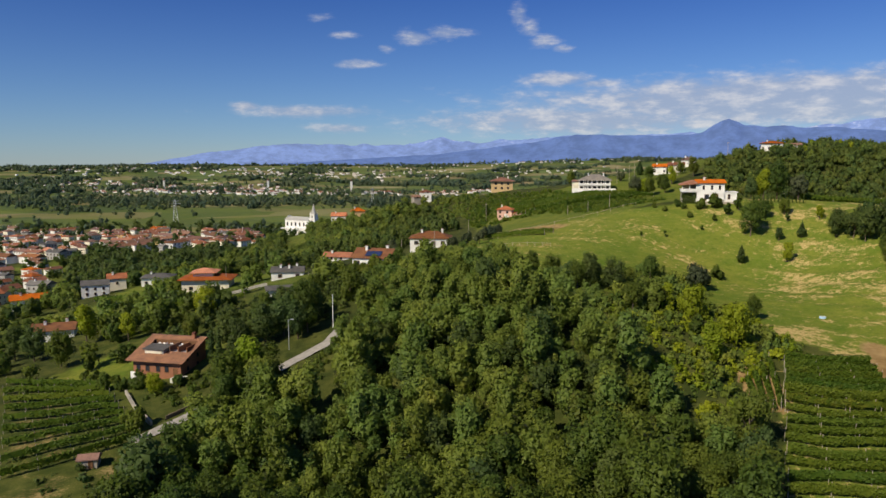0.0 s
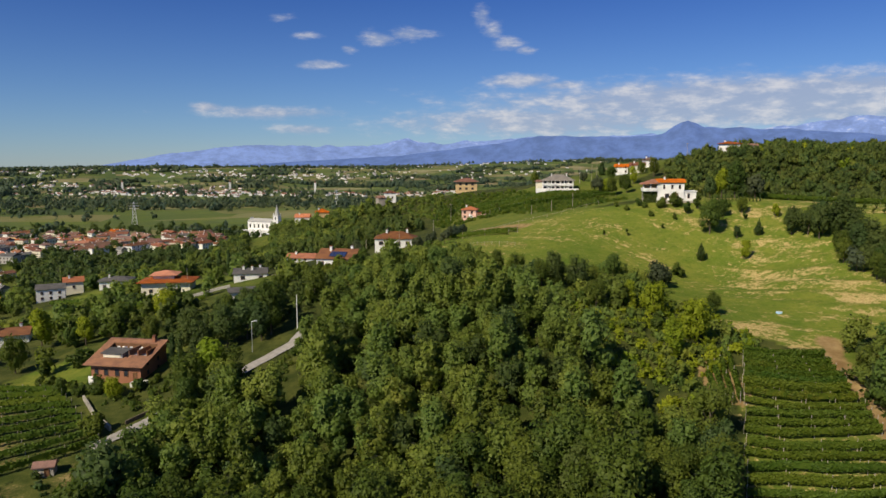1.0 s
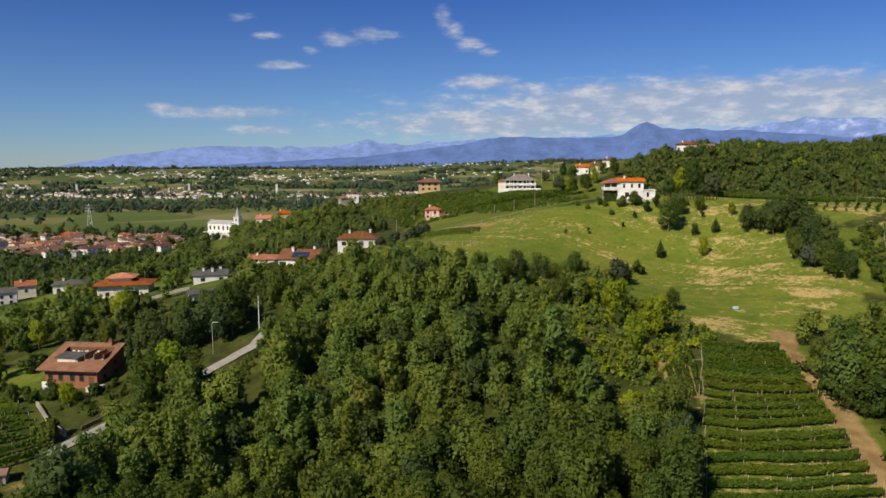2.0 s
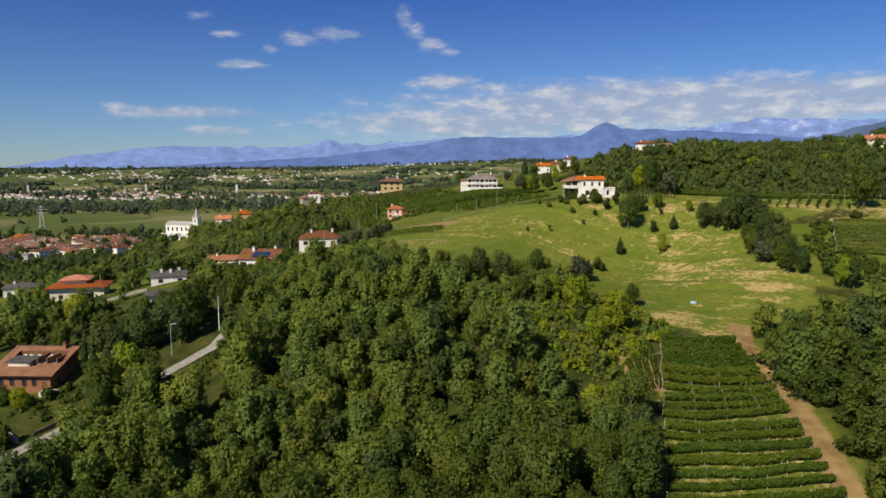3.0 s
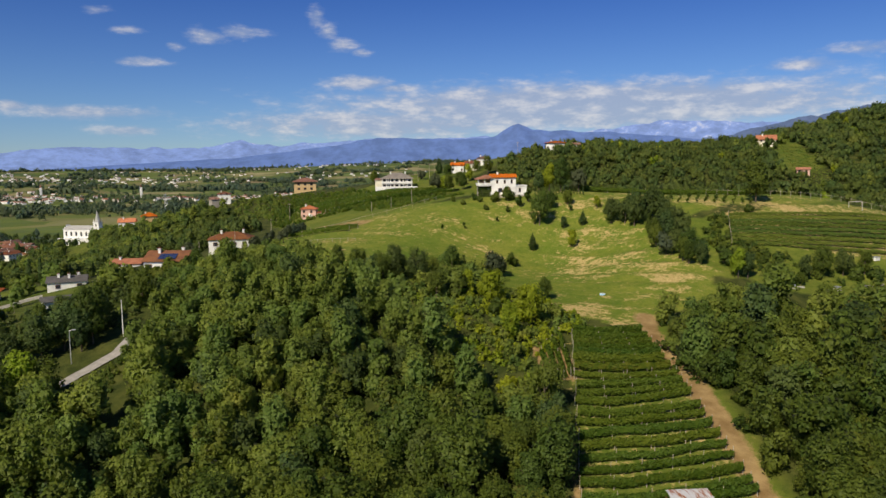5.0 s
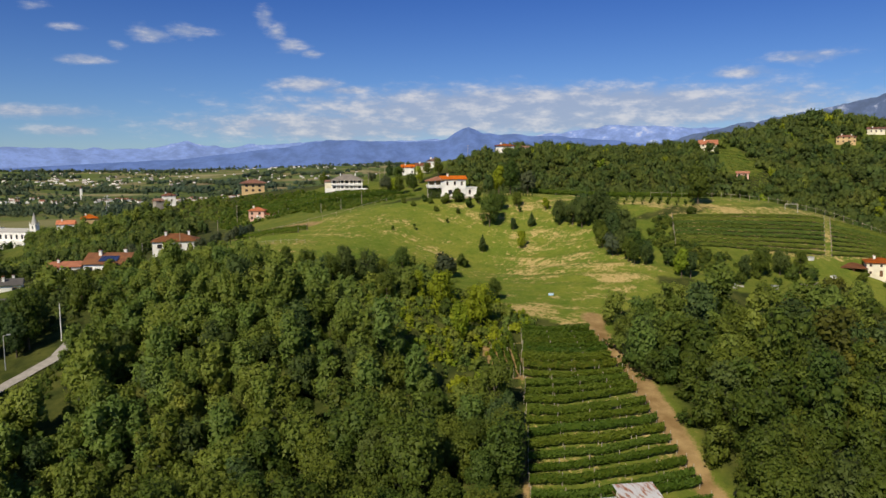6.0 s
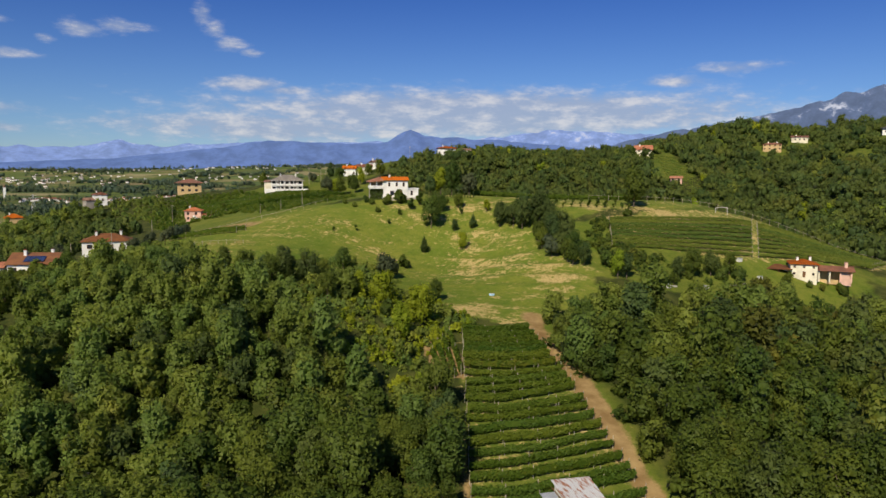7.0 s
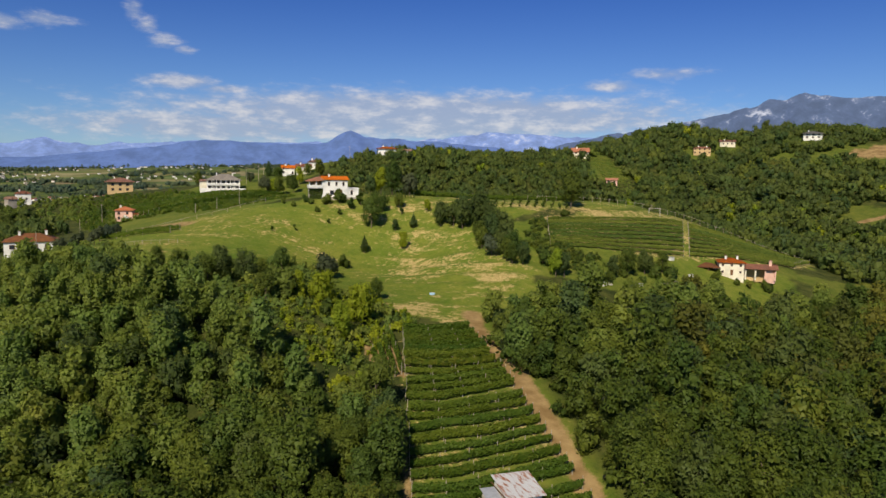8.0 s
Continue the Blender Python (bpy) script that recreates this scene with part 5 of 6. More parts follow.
LANE_TREES = (
    ("broad", -43, 136, 0.95), ("lime", -40, 139, 1.15), ("broad", -36, 140, 0.93), ("broad", -42, 131, 0.8), ("cypress", -80, 300, 0.92), ("cypress", -72, 284, 0.95), ("cypress", -67, 275, 0.77),
    ("dark", -46, 155, 0.94), ("broad", -65, 178, 0.69), ("dark", -34, 161, 0.95), ("bush", -59, 129, 1.6),
)
HILL_ROAD = (
    ("dark", 314, 370, 0.62), ("broad", 309, 374, 0.55), ("dark", 319, 368, 0.5), ("conifer", 306, 383, 0.8), ("dark", 546, 402, 1.5), ("conifer", 474, 431, 0.8), ("conifer", 478, 429, 0.7),
    ("conifer", 112, 403, 0.92), ("broad", 127, 379, 0.8), ("broad", 128, 362, 1.00), ("broad", 108, 370, 0.71), ("grey", 96, 382, 1.15), ("broad", 73, 403, 0.69), ("lime", 114, 352, 0.99),
    ("broad", 106, 343, 0.71), ("lime", 97, 340, 0.69), ("broad", 22, 356, 0.55), ("broad", 42, 330, 0.36),
)
for group, spots in (("trees on the meadow", MEADOW_TREES), ("trees round the villa", VILLA_GARDEN), ("trees of the copse", COPSE), ("orchard trees", ORCHARD), ("trees at the wood's edge", WOOD_EDGE),
                     ("garden trees", GARDENS), ("trees along the lane", LANE_TREES), ("trees by the hill road", HILL_ROAD)):
    for kind, x, y, s in spots:
        tree(kind, x, y, s, group)
for x, y, s in ((-26, 205, 2.0), (-22, 203.5, 2.2), (-18, 203, 1.9), (-15, 203.5, 1.7)):
    tree("bush", x, y, s, "shrubs below the house with solar panels")
for x, y, s in ((-70, 148, 1.0), (-66, 148.5, 1.3), (-62, 148, 0.9), (-57, 147, 1.2), (-75, 150, 1.1), (-80, 156, 1.4), (-86, 166, 1.2), (-84, 160, 0.9)):
    tree("bush", x, y, s, "shrubs round the brown-roofed house")
for x, y, s in ((3, 232, 0.9), (8, 236, 1.0), (12, 230, 0.8), (14, 240, 0.85), (17, 246, 0.9), (20, 252, 0.8), (-16, 240, 0.8), (-18, 250, 1.0), (-17, 232, 0.7)):
    tree("grey", x, y, s, "olive trees beside the bungalow", "silvery olive tree on the slope beside a bungalow")
for i in range(15):
    tree("cypress", 99.0 + 0.92 * i, 224.5 - 0.43 * i, 0.20, "row of clipped cypresses by the villa", "small clipped column of cypress in a row", stretch=1.15)
# young fruit trees in two short lines on the crest
for i in range(9):
    tree("young", 131 + 2.6 * i, 200.5 - 1.1 * i, 0.62, "young fruit trees on the crest")
    tree("young", 133 + 2.6 * i, 194.5 - 1.0 * i, 0.58, "young fruit trees on the crest")

# the two near woods: the trees the camera passes nearest, and the rest beyond them
NEAR = 103.0
WEST_MIX, EAST_MIX = (("broad", 6), ("locust", 4), ("dark", 1.0), ("lime", 0.35)), (("broad", 6), ("locust", 3.5), ("dark", 1.2), ("lime", 0.4))


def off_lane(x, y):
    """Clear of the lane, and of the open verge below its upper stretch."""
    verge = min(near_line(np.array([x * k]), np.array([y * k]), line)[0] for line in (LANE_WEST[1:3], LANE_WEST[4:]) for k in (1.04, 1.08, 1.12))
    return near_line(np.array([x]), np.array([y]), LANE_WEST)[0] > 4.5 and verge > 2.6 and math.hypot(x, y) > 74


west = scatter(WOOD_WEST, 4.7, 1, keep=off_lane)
east = scatter(WOOD_EAST, 5.0, 2, keep=lambda x, y: math.hypot(x, y) > 74 and math.hypot(x, y) < 235)
r = random.Random(12)
rest = {"leaf": [], "leaf_dark": [], "leaf_pale": [], "leaf_russet": []}
for spots, mix, group in ((west, WEST_MIX, "trees of the western wood"), (east, EAST_MIX, "trees of the eastern wood")):
    for x, y in spots:
        kind = r.choices([m[0] for m in mix], [m[1] for m in mix])[0]
        size = r.choice((0.6, 0.75, 0.85, 0.95, 1.05, 1.15)) * r.uniform(0.92, 1.08)
        if x < 30 and y > 158:
            size *= 0.86
        if x > 100 and y < 125:
            size *= r.choice((0.75, 0.95, 1.15, 1.3))
        if math.hypot(x, y) < NEAR:
            tree(kind, x, y, size, group)
        elif x > 104 and y < 124 and r.random() < 0.17:
            rest["leaf_russet"].append((x, y, size))
        else:
            rest["leaf_dark" if kind == "dark" else "leaf_pale" if r.random() < (y - 84) / 42 else "leaf"].append((x, y, size))


def far_wood(name, spots, width, height, leaves, size, mat, label, seed, lobes=5, ball=BALL_FAR, heart=0.66):
    """Many crowns in one sheet, each with its own tint. spots: (x, y) or (x, y, scale)."""
    q = np.random.default_rng(seed)
    kinds = [crown_faces(seed * 50 + i, width * q.uniform(0.85, 1.15), height * q.uniform(0.9, 1.1), height * 0.05, lobes, leaves, size, "round", ball, heart) for i in range(7)]
    corners, tint, ways = [], [], []
    heights = ground_at(np.array([s[0] for s in spots], float), np.array([s[1] for s in spots], float))
    for spot, z in zip(spots, heights):
        x, y = spot[:2]
        s = spot[2] if len(spot) > 2 else q.uniform(0.65, 1.25)
        a = q.uniform(0, 6.28)
        turn = np.array([[math.cos(a), -math.sin(a), 0], [math.sin(a), math.cos(a), 0], [0, 0, 1]])
        pick, swell = kinds[q.integers(7)]
        ways.append(swell @ turn.T)
        corners.append((pick * s) @ turn.T * np.array([1, 1, q.uniform(0.85, 1.15)]) + np.array([x, y, z - 0.6]))
        tint.append(np.full(len(pick) * 3, q.uniform(-0.5, 0.5)))
    me = soup(name, np.concatenate(corners), 3, MAT[mat], np.concatenate(ways))
    me.attributes.new("tint", "FLOAT", "POINT").data.foreach_set("value", np.concatenate(tint).astype(np.float32))
    return tagged(new(name, me), label, "woodland", kind="stuff")


far_wood("woodland", rest["leaf"], 6.8, 10.8, 1150, 0.325, "leaf", "dense broadleaved woodland of many mixed green crowns", 3, 13)
far_wood("woodland", rest["leaf_pale"], 6.2, 9.8, 1150, 0.325, "leaf_pale", "young light green trees on the upper edge of the wood", 8, 12)
far_wood("woodland", rest["leaf_dark"], 6.6, 10.0, 1050, 0.33, "leaf_dark", "scattered dark green crowns within the woodland", 4, 12)

far_wood("woodland", rest["leaf_russet"], 6.4, 10.2, 1000, 0.33, "leaf_russet", "olive-brown crowns turning colour within the eastern wood", 49, 12)

# undergrowth that fills the ground between the trunks
under = [(x + r.uniform(-3, 3), y + r.uniform(-3, 3), r.uniform(0.5, 1.3)) for x, y in west + east for _ in range(1)]
far_wood("undergrowth", under, 4.2, 3.2, 80, 0.42, "leaf", "tangled green undergrowth beneath the trees", 5, 4)

BANK = [(-74, 168), (-46, 168), (-27, 168), (-19, 180), (-20, 202), (-44, 203), (-62, 200), (-76, 186)]
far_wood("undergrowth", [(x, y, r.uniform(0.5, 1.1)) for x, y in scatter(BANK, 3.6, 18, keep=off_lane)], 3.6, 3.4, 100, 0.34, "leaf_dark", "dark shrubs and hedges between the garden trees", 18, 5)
VERGE = [(-46, 128), (-30, 138), (-18, 148), (-19, 162), (-23, 158), (-31, 146), (-42, 136)]
far_wood("undergrowth", [(x, y, r.uniform(0.35, 0.85)) for x, y in scatter(VERGE, 2.3, 17)], 3.2, 2.2, 110, 0.28, "leaf", "low green bushes on the bank below the lane", 17, 5)

# yellow-green scrub between the wood and the vineyard's top, and along the lanes
SCRUB = [(37, 112), (46, 106), (51, 114), (58, 123), (66, 128), (70, 131), (66, 141), (61, 152), (50, 154), (38, 152), (30, 142), (34, 128)]
far_wood("undergrowth", [(x, y, r.uniform(0.4, 1.25)) for x, y in scatter(SCRUB, 2.2, 14) if (x + y) % 3 < 1.6], 3.2, 2.4, 120, 0.27, "leaf_pale", "yellow-green scrub at the wood's edge", 6, 5)

far_wood("undergrowth", [(x, y, r.uniform(0.4, 1.2)) for x, y in scatter(SCRUB, 2.2, 14) if (x + y) % 3 >= 1.6], 3.2, 2.4, 120, 0.27, "leaf_lime", "bright yellowing scrub at the wood's edge", 16, 5)
THICKET = [(17, 168), (24, 153), (31, 142), (40, 152), (50, 151), (61, 151), (64, 165), (66, 178), (58, 182), (46, 179), (34, 176)]
far_wood("undergrowth", [(x, y, r.uniform(0.4, 1.25)) for x, y in scatter(THICKET, 3.2, 15)], 4.0, 3.0, 200, 0.30, "leaf_pale", "mixed green thicket of shrubs above the wood", 9, 6)

LODGE_GARDEN = [(-76, 150), (-66, 147), (-57, 134), (-47, 142), (-50, 155), (-58, 150), (-66, 151), (-80, 160)]
far_wood("undergrowth", [(x, y, r.uniform(0.45, 1.2)) for x, y in scatter(LODGE_GARDEN, 2.9, 45)], 2.6, 2.2, 120, 0.26, "leaf", "mixed garden shrubs and hedges round the brown-roofed house", 45, 5)
far_wood("undergrowth", [(x, y, r.uniform(0.4, 1.0)) for x, y in scatter(VALLEY_PLOT, 3.6, 46, keep=lambda x, y: float(ripple(np.array([x]), np.array([y]), 8)[0]) > 0.5)], 2.6, 2.0, 100, 0.26, "leaf_dark", "rough shrubs and tangled vines in the valley vineyard", 46, 5)
LAWN_EDGE = [(-30, 176), (-24, 198), (-8, 214), (6, 216), (16, 204), (22, 186), (18, 170), (6, 188), (-8, 180)]
far_wood("undergrowth", [(x, y, r.uniform(0.5, 1.15)) for x, y in scatter(LAWN_EDGE, 3.4, 43)], 4.6, 4.4, 230, 0.32, "leaf_pale", "light green young trees and shrubs above the wood", 43, 7)

# ---------------------------------------------------------------- vineyards
POST = None


def vine_row(a, b, group, label, height=1.9, density=70, mat="leaf_vine", posts=5.0, bow=0.0, leaf=0.20, gaps=0.12, slim=1.0, wave=0.0):
    """A trained row of vines between two ends: foliage on the wires and a post every few metres."""
    q = np.random.default_rng(int(abs(a[0] * 37 + a[1] * 91 + b[0] * 13)) + 1)
    length = math.hypot(b[0] - a[0], b[1] - a[1])
    way = np.array([(b[0] - a[0]) / length, (b[1] - a[1]) / length])
    side = np.array([-way[1], way[0]])
    k = int(length * density)
    u = q.uniform(0, length, k)
    u = u[(ripple(u, np.full(k, a[1] * 3.0), 1.6) > gaps) | (q.random(k) < 0.25)]
    k = len(u)
    swell = slim * 0.30 + 0.16 * ripple(u, np.full(k, a[0]), 1.1)
    ang = q.uniform(0, 2 * np.pi, k)
    lift = bow * np.sin(np.pi * u / length) + wave * (ripple(u, np.full(k, a[1] * 1.7), 6.0) - 0.5)
    off = swell * np.cos(ang) + lift
    top = height * (0.93 + 0.14 * ripple(u, np.full(k, a[0] + 9), 1.3))
    zc = (0.55 + top) / 2 + np.sin(ang) * (top - 0.55) / 2
    px, py = a[0] + way[0] * u + side[0] * off, a[1] + way[1] * u + side[1] * off
    pz = ground_at(a[0] + way[0] * u + side[0] * lift, a[1] + way[1] * u + side[1] * lift)
    nrm = np.stack([side[0] * np.cos(ang), side[1] * np.cos(ang), np.sin(ang) + 0.2], -1)
    leaf_q = sprigs(np.stack([px, py, pz + zc], -1), nrm, leaf, q)
    ob = thing("vine_row", a[0], a[1], gz(*a), 0, label, "vine row", group)
    base = np.array([a[0], a[1], gz(*a)])
    m = max(2, int(length / 1.4))
    core = []
    for i in range(m):
        c = []
        for uu, zz in ((i, 0.75), (i + 1, 0.75), (i + 1, height * 0.9), (i, height * 0.9)):
            s = uu / m * length
            h = bow * math.sin(math.pi * uu / m) + wave * (float(ripple(np.array([s]), np.array([a[1] * 1.7]), 6.0)[0]) - 0.5)
            x, y = a[0] + way[0] * s + side[0] * h, a[1] + way[1] * s + side[1] * h
            c.append((x, y, gz(x, y) + zz))
        for w in (-0.14, 0.14):
            core.append([(x + side[0] * w, y + side[1] * w, z) for x, y, z in c])
    part("foliage", soup("foliage", np.concatenate([leaf_q, halves(np.array(core))]) - base, 3, MAT[mat]), None, ob)
    global POST
    if POST is None:
        POST = bpy.data.meshes.new("post")
        bm = tube(bmesh.new(), (0, 0, -0.4), (0, 0, 2.15), 0.065, 0.055, 6)
        bm.to_mesh(POST)
        bm.free()
        POST.materials.append(MAT["pole"])
    n = max(1, round(length / posts))
    for i in range(n + 1):
        s = length * i / n
        h = bow * math.sin(math.pi * i / n) + wave * (float(ripple(np.array([s]), np.array([a[1] * 1.7]), 6.0)[0]) - 0.5)
        x, y = a[0] + way[0] * s + side[0] * h, a[1] + way[1] * s + side[1] * h
        p = part("post", POST, None, ob)
        p.location = (x - base[0], y - base[1], gz(x, y) - base[2])
    return ob


vines = random.Random(5)
for i in range(22):
    k = i / 21
    shift = vines.uniform(-0.22, 0.22)
    a = (62.5 - 22.0 * k - 0.4 * shift, 125.8 - 49.0 * k + shift)
    b = (77 - 12.3 * k, 123.2 - 53.0 * k + shift + vines.uniform(-0.2, 0.2))
    top_plot = k < 0.28
    vine_row(a, b, "rows of the near vineyard", "row of green grapevines trained on wires along the slope", bow=-0.7 + vines.uniform(-0.2, 0.2), height=vines.uniform(1.55, 1.95) + 0.15 * top_plot,
             slim=vines.uniform(0.85, 1.2) + 0.35 * top_plot, gaps=vines.uniform(0.06, 0.30) * (0.4 if top_plot else 1), density=86 if top_plot else 72, wave=0.9)
for a, b in (((59.2, 124.5), (54.8, 110.0)), ((56.8, 122.5), (53.4, 109.8)), ((54.6, 120.0), (52.2, 110.0)), ((52.4, 117.5), (51.2, 111.0))):
    vine_row(a, b, "rows of the small steep plot", "short sparse vine row on bare reddish earth", density=110, gaps=0.16, height=1.5, posts=7.0)
UPPER, LOWER = ((141, 181), (198, 175), (250, 160)), ((128, 162), (176, 154), (222, 148))
for i in range(9):
    k = 0.15 + 0.85 * i / 8
    e = [[u[j] + (v[j] - u[j]) * k for j in (0, 1)] for u, v in zip(UPPER, LOWER)]
    vine_row(e[0], (e[1][0] - 1.2, e[1][1] + 0.2), "rows of the hillside vineyard", "row of grapevines on the dry terraced hillside", density=32, leaf=0.22, height=1.5, slim=0.42, posts=60, mat="leaf_pale")
    vine_row((e[1][0] + 1.0, e[1][1] - 0.2), e[2], "rows of the hillside vineyard", "row of grapevines on the dry terraced hillside", density=32, leaf=0.22, height=1.5, slim=0.42, posts=60, mat="leaf_pale")
for i in range(9):
    k = i / 8
    vine_row((-104 + 30 * k, 162 - 50 * k), (-76 + 20 * k, 152 - 27 * k), "rows of the valley vineyard", "row of grapevines below the gardens", density=24, leaf=0.27, gaps=0.3, wave=1.2, slim=0.8)
for i in range(13):
    k = i / 12
    vine_row((24 + 16 * k, 376 - 70 * k), (70 + 28 * k, 356 - 28 * k), "rows below the white houses", "dark green vine row on the slope below houses", density=16, leaf=0.36, posts=12)
for i in range(6):
    vine_row((-132 + 6 * i, 262 - 7 * i), (-92 + 6 * i, 246 - 6 * i), "rows between the houses", "row of vines between garden plots", density=14, leaf=0.34, posts=10)
for a, b in (((12, 247), (32, 221)), ((15, 248.5), (35, 222.5))):
    vine_row(a, b, "hedge on the meadow", "low clipped hedge of vines on the meadow", density=30, height=1.6, leaf=0.25, posts=12)
for i in range(3):
    vine_row((112, 229 + 2.2 * i), (172, 203 + 2.2 * i), "rows along the crest", "green vine row along the crest of the hill", density=24, leaf=0.28, posts=12)

# ---------------------------------------------------------------- middle distance woods, plain and villages
HOUSES = [o for o in scene.objects if o.parent is None and o.get("category") in ("house", "church")]
SPOTS = [(o.location.x, o.location.y) for o in HOUSES]


def clear(x, y):
    """Not on a house, nor standing right before one on the side that looks down the valley, nor in the open strip below the church."""
    d = math.hypot(x, y)
    if d > 410 and abs(x * 896.7 + y * 187.5) / 916 < 16 * d / 916:
        return False
    for hx, hy in SPOTS:
        if abs(hx - x) > 45 or abs(hy - y) > 45:
            continue
        if math.hypot(hx - x, hy - y) < 9:
            return False
        hd = math.hypot(hx, hy)
        along = (x * hx + y * hy) / hd
        if 0 < hd - along < (32 if hd < 430 else 25 if hx > 400 else 11) and abs(x * hy - y * hx) / hd < (12 if hd < 300 else 9):
            return False
    return True


def patchy(size, level):
    return lambda x, y: clear(x, y) and float(ripple(np.array([x]), np.array([y]), size)[0]) > level


def mown_plot(x, y):
    """On one of the small mown meadows between the gardens, or close below it."""
    return any(inside(np.array([x * k]), np.array([y * k]), m)[0] for m in GARDEN_MEADOWS for k in (1.0, 1.04, 1.08))


SLOPE = [(-28, 172), (-10, 200), (5, 240), (18, 290), (10, 340), (-10, 430), (-50, 530), (-110, 590), (-140, 520), (-150, 430), (-200, 330), (-160, 250), (-120, 215), (-70, 195)]
far_wood("woodland", scatter(SLOPE, 7.2, 21, keep=lambda x, y: math.hypot(x, y) > 205 and patchy(34, 0.42)(x, y) and not mown_plot(x, y)), 6.0, 7.0, 260, 0.55, "leaf_pale", "trees and shrubbery between gardens on the slope", 21, 8)
far_wood("woodland", scatter(SLOPE, 9.0, 22, keep=lambda x, y: math.hypot(x, y) > 200 and patchy(27, 0.36)(x, y) and not mown_plot(x, y)), 5.4, 6.6, 220, 0.55, "leaf_hill", "mixed garden trees on the slope", 22, 7)
BELT = [(-62, 330), (-20, 300), (6, 330), (4, 372), (-14, 398), (-44, 412), (-72, 470), (-120, 560), (-130, 480), (-95, 400)]
far_wood("woodland", [(x, y, r.uniform(0.55, 1.0)) for x, y in scatter(BELT, 6.6, 41, keep=clear)], 7.6, 8.4, 190, 0.62, "leaf_hill", "belt of dark trees running down the slope to the church", 41, 8, heart=0.8)
GARDEN = [(-150, 230), (-60, 190), (-70, 165), (-100, 160), (-150, 165), (-190, 215)]
far_wood("woodland", scatter(GARDEN, 6.6, 23, keep=lambda x, y: x < -78 and patchy(20, 0.33)(x, y)), 5.0, 6.0, 260, 0.45, "leaf", "garden shrubs and fruit trees round the houses", 23, 8)
RIDGE = [(112, 240), (150, 222), (190, 205), (228, 196), (262, 172), (235, 140), (240, 110), (290, 60), (400, 60), (560, 120), (700, 260), (660, 420), (540, 470), (420, 470), (300, 470), (205, 425), (176, 405), (142, 384), (132, 345), (112, 300), (96, 262)]
CLEARINGS = [[(470, 258), (540, 260), (560, 300), (484, 308)], [(285, 318), (305, 306), (326, 334), (342, 380), (322, 376), (298, 344)], [(258, 299), (312, 294), (316, 309), (266, 315)], [(350, 190), (400, 200), (400, 225), (345, 215)],
             [(330, 160), (400, 140), (420, 165), (350, 185)], [(442, 318), (466, 312), (474, 330), (448, 336)], [(462, 296), (484, 292), (492, 308), (468, 314)]]
open_field = lambda x, y: not any(inside(np.array([x]), np.array([y]), c)[0] for c in CLEARINGS)
ridge_spots = scatter(RIDGE, 6.9, 24, keep=lambda x, y: clear(x, y) and (math.hypot(x, y) < 700 or y < 150) and open_field(x, y))
mixed = random.Random(9)
split = [[], [], [], []]
for s in ridge_spots:
    stand = float(ripple(np.array([s[0]]), np.array([s[1]]), 46)[0])
    pick = mixed.choices((0, 1, 2, 3), (5.0, 4.2 * stand, 0.22, 1.2 * (1.1 - stand)))[0]
    size = mixed.choice((0.6, 0.72, 0.82, 0.92, 1.08)) * mixed.uniform(0.92, 1.08)
    split[pick].append((*s, size * (0.72 if s[0] < 0.85 * s[1] else 1.0)))
far_wood("woodland", split[0], 9.2, 8.6, 130, 0.70, "leaf_hill", "wooded hillside of mixed green trees", 25, 8, heart=0.80)
far_wood("woodland", split[1], 8.8, 9.4, 130, 0.70, "leaf_dark", "darker trees on the wooded hillside", 26, 8, heart=0.80)
far_wood("woodland", split[2], 7.0, 7.4, 130, 0.62, "leaf_lime", "yellowing trees dotted over the wooded hillside", 27, 6, heart=0.8)
far_wood("woodland", split[3], 7.6, 7.4, 130, 0.62, "leaf_pale", "lighter young trees in patches on the wooded hillside", 37, 7, heart=0.8)
NEAR_RIDGE = [(112, 242), (150, 224), (190, 207), (228, 198), (262, 174), (300, 230), (322, 318), (300, 400), (205, 424), (142, 382), (112, 300)]
far_wood("undergrowth", [(x, y, r.uniform(0.6, 1.2)) for x, y in scatter(NEAR_RIDGE, 5.2, 48, keep=lambda x, y: clear(x, y) and open_field(x, y))], 6.2, 4.6, 60, 0.55, "leaf_hill", "thick undergrowth between the trees of the ridge", 48, 4, heart=0.75)
# vines in short terraces beside the red hut
hut_vines = [(294 + 3.0 * i + 0.9 * k, 319 + 5.0 * i - 0.9 * k, 0.8) for i in range(12) for k in range(16)]
far_wood("vineyard_slope", hut_vines, 1.7, 1.9, 34, 0.34, "leaf_pale", "short terraced rows of pale green vines on the wooded hill", 38, 3)
TERRACES = [(14, 300), (40, 290), (70, 325), (98, 338), (110, 350), (120, 372), (100, 345), (75, 350), (60, 400), (30, 450), (12, 400)]
far_wood("vineyard_slope", [(x, y, r.uniform(0.5, 1.0)) for x, y in scatter(TERRACES, 3.4, 33, keep=clear)], 3.6, 2.6, 46, 0.40, "leaf_vine", "close-planted green vines and shrubs on the slope below the white houses", 33, 4)
SHELF = [(-6, 392), (16, 376), (24, 440), (20, 480), (-4, 492), (-8, 440)]
far_wood("vineyard_slope", [(x, y, r.uniform(0.5, 1.0)) for x, y in scatter(SHELF, 4.4, 47, keep=clear)], 4.2, 3.0, 70, 0.5, "leaf_pale", "light green vines and low bushes on the shelf beside the tower house", 47, 5)
BELOW = [(40, 306), (46, 276), (54, 246), (62, 241), (76, 240), (84, 262), (88, 300), (93, 330), (72, 326), (56, 312)]
